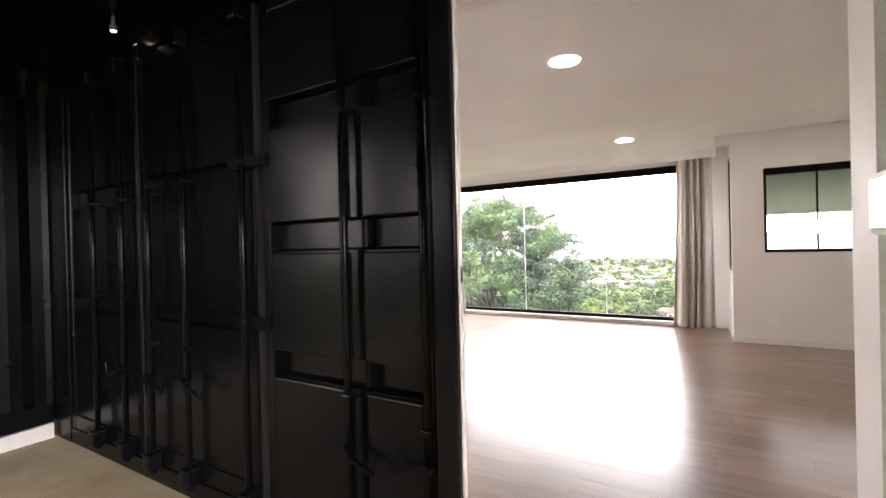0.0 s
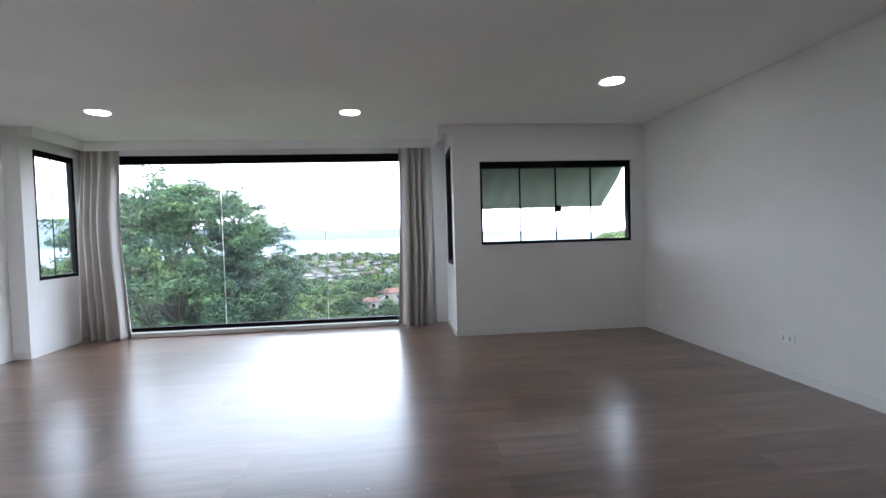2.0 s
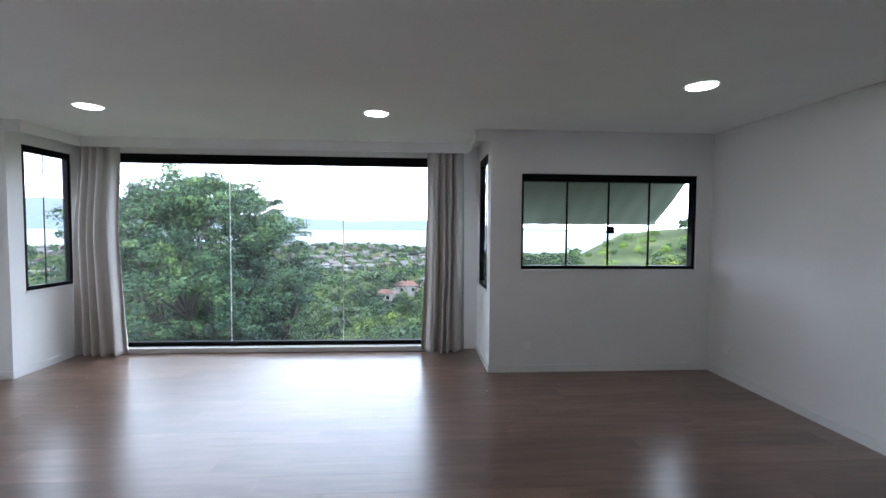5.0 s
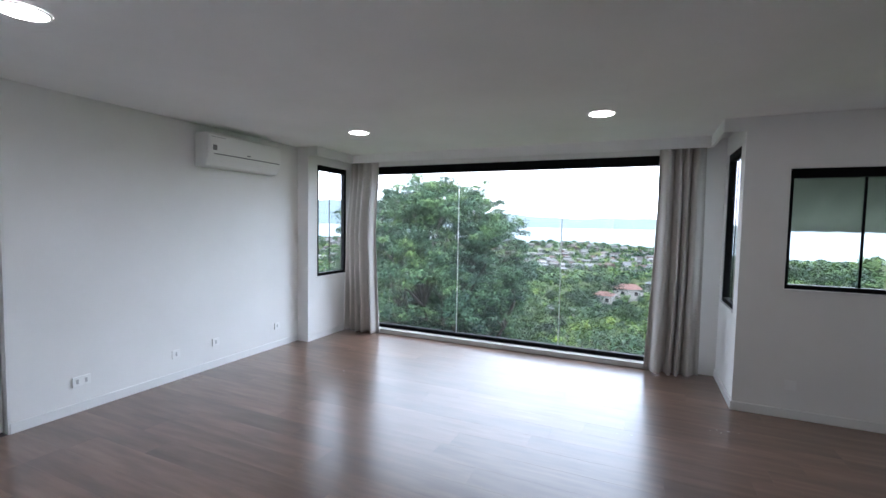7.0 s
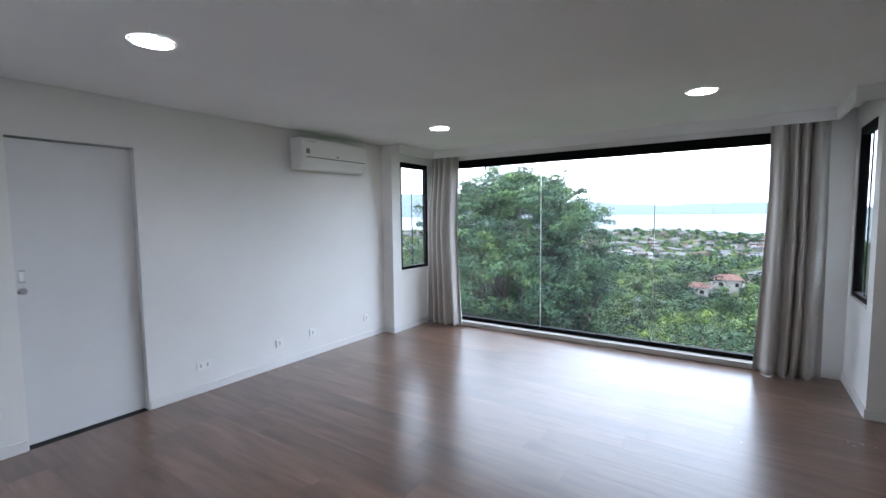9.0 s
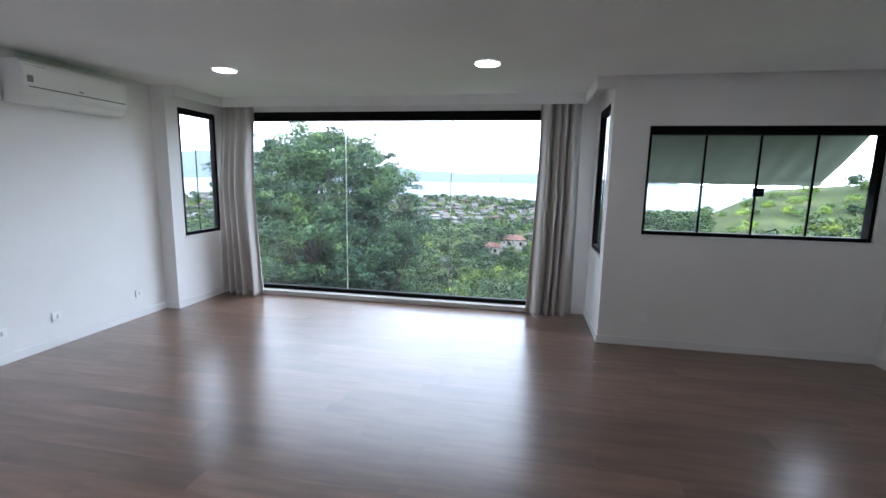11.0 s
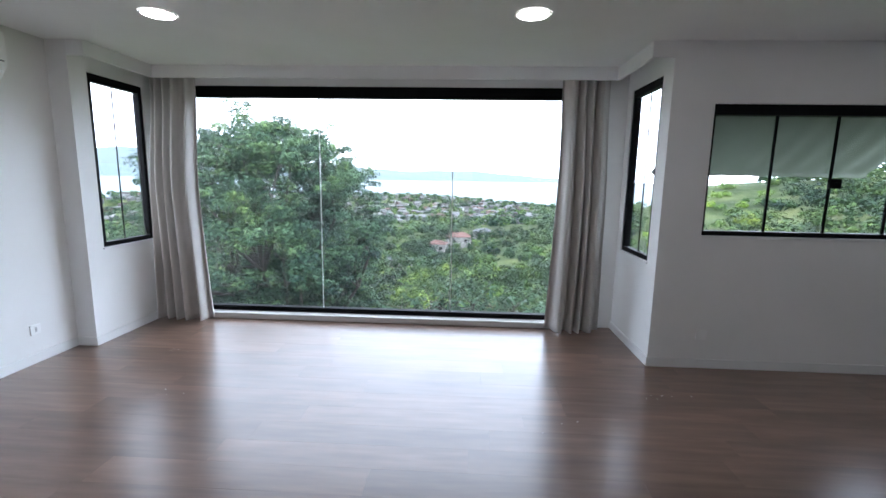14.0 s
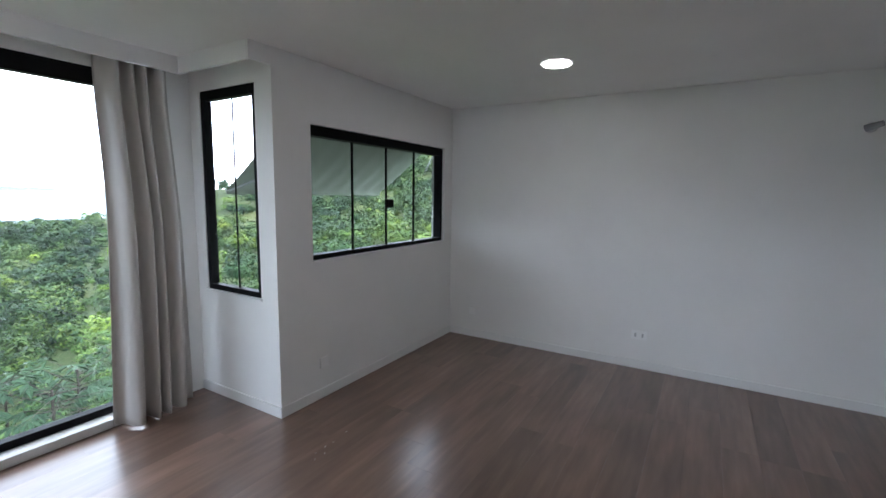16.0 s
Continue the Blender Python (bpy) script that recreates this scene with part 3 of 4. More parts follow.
# ---- container doors outside ----
def container_leaf(name, x0, x1, y, grooves, label):
    """One steel leaf: a folded sheet with horizontal recessed channels, in a tube frame."""
    root = thing(name, (x0 + x1) / 2, y, 0, label, "container door", "black container doors")
    z0, z1 = -0.02, 2.4
    sheet = bmesh.new()
    cuts = sorted([z0] + [v for g in grooves for v in g] + [z1])
    prof = []
    for i in range(len(cuts) - 1):
        deep = 0.045 if i % 2 else 0.0
        prof += [(cuts[i] + (0.012 if i else 0), y + deep), (cuts[i + 1] - 0.0, y + deep)]
    a = [sheet.verts.new((x0 + 0.05, py, pz)) for pz, py in prof]
    b = [sheet.verts.new((x1 - 0.05, py, pz)) for pz, py in prof]
    for k in range(len(prof) - 1):
        sheet.faces.new((a[k], b[k], b[k + 1], a[k + 1]))
    leaf = part("door_sheet", sheet, CONTAINER, root)
    leaf.modifiers.new("thickness", "SOLIDIFY").thickness = 0.004
    part("side_frame", boxes((x0, x0 + 0.055, y - 0.012, y + 0.05, z0, z1), bevel=0.008), CONTAINER, root)
    part("side_frame", boxes((x1 - 0.055, x1, y - 0.012, y + 0.05, z0, z1), bevel=0.008), CONTAINER, root)
    part("bottom_frame", boxes((x0 + 0.055, x1 - 0.055, y - 0.010, y + 0.05, z0, z0 + 0.1), bevel=0.006), CONTAINER, root)
    part("top_frame", boxes((x0 + 0.055, x1 - 0.055, y - 0.010, y + 0.05, z1 - 0.08, z1), bevel=0.006), CONTAINER, root)
    part("gasket", boxes((x1 + 0.001, x1 + 0.02, y - 0.004, y + 0.03, z0, z1)), RUBBER, root)
    return root


def lock_rod(root, x, y, guides, handle_z=None, handle_dir=1):
    bar = part("lock_rod", rod(bmesh.new(), (x, y - 0.05, -0.05), (x, y - 0.05, 2.42), 0.017, 14), CONTAINER, root, "", True)
    for gz in guides:
        part("rod_guide", boxes((x - 0.024, x + 0.024, y - 0.070, y - 0.003, gz - 0.013, gz + 0.013), bevel=0.005), CONTAINER, bar)
    for cz in (0.02, 2.36):
        part("cam_keeper", boxes((x - 0.035, x + 0.035, y - 0.09, y - 0.01, cz - 0.05, cz + 0.05), bevel=0.012), CONTAINER, bar)
    if handle_z is not None:
        grip = part("lever", rod(rod(bmesh.new(), (x, y - 0.075, handle_z), (x + 0.15 * handle_dir, y - 0.075, handle_z - 0.05), 0.011, 10),
                                 (x + 0.15 * handle_dir, y - 0.075, handle_z - 0.05), (x + 0.19 * handle_dir, y - 0.07, handle_z + 0.02), 0.009, 10), CONTAINER, bar)
        part("lever_hub", rod(bmesh.new(), (x, y - 0.09, handle_z), (x, y - 0.05, handle_z), 0.03, 14), CONTAINER, bar)


GR = ((0.64, 0.75), (1.21, 1.335), (1.78, 1.90))
GRL = ((0.82, 0.91), (1.55, 1.66))
leaf_a = container_leaf("container_door", -1.50, -0.525, YO, GR, "glossy black steel container door with lock rods")
for g0, g1 in GR:
    part("channel_rib", boxes((-0.905, -0.875, YO - 0.001, YO + 0.04, g0 + 0.012, g1), bevel=0.003), CONTAINER, leaf_a)
for low, high in ((0.085, 0.632), (0.758, 1.202), (1.343, 1.772), (1.908, 2.315)):
    for left, right_ in ((-1.44, -0.978), (-0.885, -0.602)):
        part("raised_panel", boxes((left, right_, YO - 0.020, YO + 0.001, low, high), bevel=0.007), CONTAINER, leaf_a)
lock_rod(leaf_a, -0.575, YO, (1.76, 0.55), 0.42, -1)
lock_rod(leaf_a, -0.955, YO, (0.62, 1.77), 0.40, 1)
leaf_b = container_leaf("container_door", -2.63, -1.56, YO, GRL, "glossy black steel container door with lock rods")
lock_rod(leaf_b, -1.60, YO, (1.64, 0.88))
lock_rod(leaf_b, -2.10, YO, (1.60, 0.70), 0.52, 1)
lock_rod(leaf_b, -2.47, YO, (1.60, 0.70), 0.50, 1)
leaf_c = container_leaf("container_door", -3.66, -2.66, YO, GRL, "glossy black steel container door with lock rods")
lock_rod(leaf_c, -2.78, YO, (1.55, 0.95), 0.52, -1)
lock_rod(leaf_c, -3.16, YO, (1.55, 0.95))
setting("container_frame", boxes((-3.9, -0.45, YO - 0.02, YO + 0.11, 2.41, 2.6), (-3.9, -0.45, YO - 0.015, YO + 0.11, GROUND_Z, -0.025), (-4.05, -3.665, YO - 0.02, YO + 0.1, GROUND_Z, 2.41),
                                 (0.71, 3.1, YO - 0.0, YO + 0.07, GROUND_Z, 2.6), bevel=0.006), CONTAINER, "black steel container end frame", "container")


for strap_z in (1.64, 0.875):
    strap = part("seam_strap", boxes((-1.72, -1.44, YO - 0.045, YO - 0.0125, strap_z - 0.03, strap_z + 0.03), bevel=0.008), CONTAINER, leaf_b)
    part("strap_bolt", rod(bmesh.new(), (-1.47, YO - 0.046, strap_z), (-1.47, YO - 0.058, strap_z), 0.014, 8), CONTAINER, strap)


def corrugated(x, y0, y1, z0, z1):
    bm = bmesh.new()
    n = int((y1 - y0) / 0.07)
    prev = None
    for k in range(n + 1):
        yy = y0 + (y1 - y0) * k / n
        xx = x + (0.036 if (k // 2) % 2 else 0.0)
        cur = (bm.verts.new((xx, yy, z0)), bm.verts.new((xx, yy, z1)))
        if prev:
            bm.faces.new((prev[0], cur[0], cur[1], prev[1]))
        prev = cur
    return bm


# rear piece is added out of view to darken the porch
rear = setting("added_side_rear", corrugated(-3.98, -3.3, -1.7, 0.03, 2.6), CONTAINER, "black corrugated steel container side, carried on out of view", "container")
rear.modifiers.new("thickness", "SOLIDIFY").thickness = 0.004
# this side runs on past its visible end, as part of the same enclosure
side = setting("container_side", corrugated(-3.98, -1.0, YO + 0.02, 0.03, 2.6), CONTAINER, "black corrugated steel container side, carried on out of view", "container")
side.modifiers.new("thickness", "SOLIDIFY").thickness = 0.004
setting("container_rail", boxes((-4.02, -3.92, -3.3, YO - 0.03, -0.02, 0.12), bevel=0.006), CONTAINER, "black steel bottom rail of the container", "container")
setting("kerb", boxes((-4.05, -3.89, -3.3, YO - 0.04, GROUND_Z, -0.02), bevel=0.008), KERB, "low white painted concrete kerb", "kerb")
# roof runs back beyond its visible edge, to keep daylight out
setting("porch_roof", boxes((-4.1, 3.3, -3.4, YO + 0.1, 2.6, 2.72)), CONTAINER, "dark roof over the entrance, extended unseen to hold back daylight", "roof")
# added wall out of view, blocks daylight that overlights the container doors
setting("porch_light_block", boxes((-3.6, 3.3, -3.4, -3.3, GROUND_Z, 2.6)), CONTAINER, "unseen dark wall added behind the entrance to block daylight", "wall")
spot = thing("porch_spotlight", -2.64, 1.57, 2.6, "small white spotlight under the porch roof", "spotlight")
part("stem", rod(bmesh.new(), (-2.64, 1.57, 2.6), (-2.64, 1.57, 2.54), 0.008, 10), GREY, spot)
part("housing", rod(bmesh.new(), (-2.64, 1.57, 2.545), (-2.64, 1.57, 2.515), 0.018, 20), GREY, spot)
part("lens", rod(bmesh.new(), (-2.64, 1.57, 2.516), (-2.64, 1.57, 2.512), 0.014, 20), make_lamp("lit_spot_lens", 0.6), spot)
setting("pavement", boxes((-4.2, 3.2, -3.2, YO + 0.1, GROUND_Z - 0.1, GROUND_Z)), PAVING, "worn beige paving outside the entrance", "paving")


# ---- awning outside the right window ----
def awning():
    xa, xb = 0.86, 2.83
    top, low = (YN + T + 0.02, 2.16), (7.56, 1.57)
    root = thing("window_awning", (xa + xb) / 2, YN + T, 2.16, "faded sage green canvas awning over the sliding window", "awning")
    cols, rows_ = 90, 10
    verts, faces = [], []
    for r in range(rows_ + 1):
        v = r / rows_
        for c in range(cols + 1):
            u = c / cols
            sag = -0.03 * math.sin(math.pi * v) + 0.008 * math.sin(2 * math.pi * 9 * u) * (0.3 + v)
            verts.append((xa + (xb - xa) * u, top[0] + (low[0] - top[0]) * v, top[1] + (low[1] - top[1]) * v + sag))
    for c in range(cols + 1):
        u = c / cols
        verts.append((xa + (xb - xa) * u, low[0] + 0.004, low[1] - 0.035 - 0.008 * abs(math.sin(math.pi * 9 * u))))
    w = cols + 1
    for r in range(rows_ + 1):
        for c in range(cols):
            a = r * w + c
            faces.append((a, a + 1, a + w + 1, a + w))
    mesh = bpy.data.meshes.new("canvas")
    mesh.from_pydata(verts, [], faces)
    mesh.polygons.foreach_set("use_smooth", [True] * len(faces))
    mesh_part("canvas", mesh, AWNING, root)
    part("front_bar", rod(bmesh.new(), (xa, low[0] + 0.012, low[1] - 0.012), (xb, low[0] + 0.012, low[1] - 0.012), 0.011, 10), GREY, root)
    part("side_arm", rod(bmesh.new(), (xa + 0.02, YN + T, 1.75), (xa + 0.02, low[0], low[1] - 0.01), 0.009, 10), GREY, root)
    part("side_arm", rod(bmesh.new(), (2.9, YN + T, 2.12), (2.97, YN + T + 0.25, 1.8), 0.008, 10), GREY, root)
    part("wall_rail", boxes((xa, xb, YN + T, YN + T + 0.03, 2.15, 2.19)), PLASTIC, root)


awning()


# ---- the land outside ----
def smooth(v, a, b):
    t = np.clip((v - a) / (b - a), 0, 1)
    return t * t * (3 - 2 * t)


def land(x, y):
    """Height of the hillside: a shelf behind the house, a valley ahead and a hill on the right."""
    x, y = np.asarray(x, float), np.asarray(y, float)
    dx, dy = x + 0.5, y - 3.0
    d = np.hypot(dx, dy) + 1e-6
    az = np.degrees(np.arctan2(dx, dy))
    valley = np.interp(d, [0, 2, 5, 10, 25, 60, 110, 160, 300, 450, 800, 900, 1500], [-0.4, -0.4, -3.4, -5.2, -9, -15.5, -20.5, -24.5, -33.5, -39, -47.5, -51, -70])
    hill = np.interp(d, [0, 2, 5, 10, 25, 60, 100, 130, 180, 300, 700, 900, 1500], [-0.4, -0.4, -3.2, -4.4, -5, 0.0, 8, 15, 19, 9, -40, -51, -70])
    s = np.interp(az, [-8, 8, 18, 26, 40, 50, 62], [0, 0.1, 0.27, 0.58, 0.68, 0.9, 1.0])
    # a wooded rise along the coast, west of straight ahead
    valley = valley + 17 * smooth(-az, -15, 8) * np.exp(-((d - 720) / 110) ** 2)
    front = valley * (1 - s) + hill * s
    w = smooth(np.cos(np.radians(az)), -0.35, 0.2)
    z = (GROUND_Z - 0.02) * (1 - w) + front * w
    bumps = 0.25 * np.sin(x * 0.21 + 1.3) * np.sin(y * 0.17) + 0.8 * np.sin(x * 0.033) * np.sin(y * 0.041 + 2)
    return z + bumps * w * smooth(d, 12, 60)


def ground_sheet():
    radii = np.concatenate([[0.8], np.geomspace(1.6, 1500, 110)])
    angles = np.linspace(-math.pi, math.pi, 181)[:-1]
    rr, aa = np.meshgrid(radii, angles, indexing="ij")
    x, y = -0.5 + rr * np.sin(aa), 3.0 + rr * np.cos(aa)
    pts = np.stack([x, y, land(x, y)], -1).reshape(-1, 3)
    n, m = len(radii), len(angles)
    i = np.arange(n - 1)[:, None] * m + np.arange(m)[None]
    j = np.arange(n - 1)[:, None] * m + (np.arange(m)[None] + 1) % m
    faces = np.stack([i, i + m, j + m, j], -1).reshape(-1, 4)
    mesh = bpy.data.meshes.new("ground")
    mesh.from_pydata(pts.tolist(), [], faces.tolist())
    mesh.polygons.foreach_set("use_smooth", [True] * len(faces))
    tagged(mesh_part("ground", mesh, GROUND), "grassy green hillside falling to a valley", "ground", "", "structure")


ground_sheet()


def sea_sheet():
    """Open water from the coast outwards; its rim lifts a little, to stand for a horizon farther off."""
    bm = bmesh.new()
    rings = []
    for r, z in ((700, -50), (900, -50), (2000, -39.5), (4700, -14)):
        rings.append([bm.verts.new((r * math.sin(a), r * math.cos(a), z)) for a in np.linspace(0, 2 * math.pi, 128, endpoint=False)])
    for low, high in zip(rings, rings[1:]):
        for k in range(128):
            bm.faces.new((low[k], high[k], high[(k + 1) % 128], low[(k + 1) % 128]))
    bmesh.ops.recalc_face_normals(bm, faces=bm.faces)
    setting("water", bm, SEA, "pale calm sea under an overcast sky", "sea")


sea_sheet()


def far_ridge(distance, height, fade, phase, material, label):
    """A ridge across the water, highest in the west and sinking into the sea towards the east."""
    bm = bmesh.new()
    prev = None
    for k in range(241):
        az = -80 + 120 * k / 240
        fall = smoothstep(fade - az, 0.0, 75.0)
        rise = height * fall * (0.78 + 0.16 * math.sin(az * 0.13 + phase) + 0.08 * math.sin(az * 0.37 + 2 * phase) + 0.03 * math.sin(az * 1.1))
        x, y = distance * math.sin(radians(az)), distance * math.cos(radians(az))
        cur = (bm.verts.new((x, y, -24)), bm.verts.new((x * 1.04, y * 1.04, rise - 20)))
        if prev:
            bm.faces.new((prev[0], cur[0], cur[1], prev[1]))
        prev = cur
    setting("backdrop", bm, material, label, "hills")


# aerial haze is put into the base colours, paler on the farther ridge
far_ridge(4550, 270, 34, 0.6, paint("haze_tinted_far_ridge", (0.115, 0.145, 0.152), 0.95, 0.0, 0.03), "mountains across the water, coloured pale blue as if by haze")
far_ridge(4400, 140, 20, 2.2, paint("haze_tinted_front_ridge", (0.098, 0.130, 0.140), 0.95, 0.0, 0.03), "hills across the water, coloured blue as if by haze")


# ---- foliage ----
def leaf_mesh(name, centres, radii, counts, size, material, seed, flat=0.75, aspect=0.45):
    """Leaves as small folded blades scattered through rough lumps."""
    rng = np.random.default_rng(seed)
    idx = np.repeat(np.arange(len(centres)), counts)
    k = len(idx)
    way = rng.normal(size=(k, 3))
    way /= np.linalg.norm(way, axis=1, keepdims=True)
    way[:, 2] = np.where(way[:, 2] < -0.35, -way[:, 2], way[:, 2])
    lump = 0.72 + 0.28 * np.sin(5 * way[:, 0] + idx) * np.sin(4 * way[:, 1] + 2 * idx) + 0.18 * np.sin(9 * way[:, 2] + 3 * idx)
    r = lump * rng.uniform(0.55, 1.0, k) ** 0.5
    pos = centres[idx] + way * r[:, None] * radii[idx][:, None] * np.array([1, 1, flat])
    s = (size if np.ndim(size) == 0 else np.asarray(size)[idx]) * rng.uniform(0.6, 1.4, k)
    along = rng.normal(size=(k, 3))
    along -= 0.88 * way * np.sum(along * way, axis=1, keepdims=True)
    along[:, 2] *= 0.8
    along /= np.linalg.norm(along, axis=1, keepdims=True)
    side_ = np.cross(along, way + 0.3 * rng.normal(size=(k, 3)))
    side_ /= np.linalg.norm(side_, axis=1, keepdims=True) + 1e-9
    a = pos - along * s[:, None] * 0.5
    b = pos + side_ * (s * aspect * 0.5)[:, None]
    c = pos + along * s[:, None] * 0.5
    d = pos - side_ * (s * aspect * 0.5)[:, None]
    pts = np.stack([a, b, c, d], 1).reshape(-1, 3)
    mesh = bpy.data.meshes.new(name)
    mesh.vertices.add(4 * k)
    mesh.vertices.foreach_set("co", pts.ravel())
    mesh.loops.add(4 * k)
    mesh.loops.foreach_set("vertex_index", np.arange(4 * k))
    mesh.polygons.add(k)
    mesh.polygons.foreach_set("loop_start", np.arange(k) * 4)
    mesh.polygons.foreach_set("loop_total", np.full(k, 4))
    mesh.update(calc_edges=True)
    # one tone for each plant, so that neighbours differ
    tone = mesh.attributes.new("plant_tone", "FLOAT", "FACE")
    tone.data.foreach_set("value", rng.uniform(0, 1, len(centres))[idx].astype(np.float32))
    mesh.materials.append(material)
    return mesh


def scatter(n, d0, d1, a0, a1, seed, keep=None):
    """Places on the land between two distances and two bearings, in degrees from straight ahead."""
    rng = np.random.default_rng(seed)
    d = np.exp(rng.uniform(np.log(d0), np.log(d1), n)) if d1 / d0 > 3 else rng.uniform(d0, d1, n)
    az = np.radians(rng.uniform(a0, a1, n))
    x, y = -0.5 + d * np.sin(az), 3.0 + d * np.cos(az)
    if keep is not None:
        ok = keep(x, y, d, np.degrees(az))
        x, y, d = x[ok], y[ok], d[ok]
    return np.stack([x, y, land(x, y)], -1), d


def stuff(name, mesh, material, label, category):
    return tagged(mesh_part(name, mesh, material), label, category, "", "stuff")


rng = np.random.default_rng(5)
near, nd = scatter(430, 7.0, 48, -62, 95, 11, lambda x, y, d, a: d > 6.5)
nr = np.clip(0.5 + 0.03 * nd, 0.6, 1.9) * rng.uniform(0.6, 1.4, len(nd))
near[:, 2] += rng.uniform(-0.1, 0.95, len(nd)) * nr
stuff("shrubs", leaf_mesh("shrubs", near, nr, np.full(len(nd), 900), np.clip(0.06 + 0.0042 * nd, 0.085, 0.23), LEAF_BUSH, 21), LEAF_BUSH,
      "dense green shrubs on the slope below the window", "shrubs")
slope, sd = scatter(800, 16, 130, 8, 96, 17)
sr = np.clip(0.45 + 0.011 * sd, 0.5, 1.7) * rng.uniform(0.5, 1.4, len(sd))
slope[:, 2] += 0.25 * sr
stuff("hillside_shrubs", leaf_mesh("hillside_shrubs", slope, sr, np.full(len(sd), 270), np.clip(0.07 + 0.003 * sd, 0.1, 0.4), LEAF_BUSH, 27), LEAF_BUSH,
      "rough green shrubs scattered over the grassy hill", "shrubs")
mid, md = scatter(2300, 42, 215, -62, 95, 12, lambda x, y, d, a: (np.sin(x * 0.09) * np.sin(y * 0.07 + 1) > -0.85 + 0.75 * ((a > 22) & (a < 32))) & ~((a > 21) & (a < 30) & (d > 75)))
mr = np.clip(1.3 + 0.011 * md, 1.5, 3.8) * rng.uniform(0.5, 1.4, len(md))
mid[:, 2] += 0.4 * mr
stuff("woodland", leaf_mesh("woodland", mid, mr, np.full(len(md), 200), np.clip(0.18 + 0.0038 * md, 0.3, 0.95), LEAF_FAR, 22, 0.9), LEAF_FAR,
      "dark green woodland in the valley and on the hill", "trees")
far, fd = scatter(3600, 200, 880, -62, 60, 13, lambda x, y, d, a: ((np.sin(x * 0.035 + 1) * np.sin(y * 0.02) > -0.7) | (d > 640)) & (a < 19))
fr = np.clip(3 + 0.003 * fd, 3.5, 6.0) * rng.uniform(0.6, 1.3, len(fd))
far[:, 2] += 0.8 * fr
stuff("distant_woodland", leaf_mesh("distant_woodland", far, fr, np.full(len(fd), 60), np.clip(1.0 + 0.003 * fd, 1.4, 3.4), LEAF_FAR, 23, 0.8), LEAF_FAR,
      "distant belts of trees around the town", "trees")


coast, cd = scatter(520, 640, 840, -62, 40, 41)
coast[:, 2] += 2.5
stuff("coastal_woodland", leaf_mesh("coastal_woodland", coast, rng.uniform(4.5, 8.5, len(cd)), np.full(len(cd), 90), 2.4, LEAF_FAR, 42, 0.75), LEAF_FAR,
      "belt of dark trees along the coast", "trees")
dark, dd = scatter(130, 28, 190, -34, 18, 51)
dr = np.clip(1.1 + 0.02 * dd, 1.5, 3.8) * rng.uniform(0.7, 1.3, len(dd))
dark[:, 2] += 1.05 * dr
stuff("round_trees", leaf_mesh("round_trees", dark, dr, np.full(len(dd), 480), np.clip(0.1 + 0.0032 * dd, 0.18, 0.6), LEAF_DARK, 52, 0.85), LEAF_DARK,
      "dark round-crowned trees standing out of the shrubs", "trees")
fresh, qd = scatter(120, 10, 90, -30, 52, 61)
qr = np.clip(0.6 + 0.022 * qd, 0.7, 1.9) * rng.uniform(0.6, 1.3, len(qd))
fresh[:, 2] += 0.8 * qr
stuff("bright_bushes", leaf_mesh("bright_bushes", fresh, qr, np.full(len(qd), 520), np.clip(0.055 + 0.0034 * qd, 0.08, 0.26), LEAF_BRIGHT, 62, 0.7), LEAF_BRIGHT,
      "bright yellow-green bushes among the darker shrubs", "shrubs")
TWIG = paint("dry_grey_twigs", (0.13, 0.105, 0.08), 0.9, 0.0, 0.3)
brush, bd = scatter(60, 8.5, 14, -34, -6, 31)
brush[:, 2] += 1.5
stuff("dry_brush", leaf_mesh("dry_brush", brush, rng.uniform(0.6, 1.2, len(bd)), np.full(len(bd), 110), 0.75, TWIG, 32, 0.9, 0.022), TWIG,
      "dry grey-brown twigs below the tree", "brush")


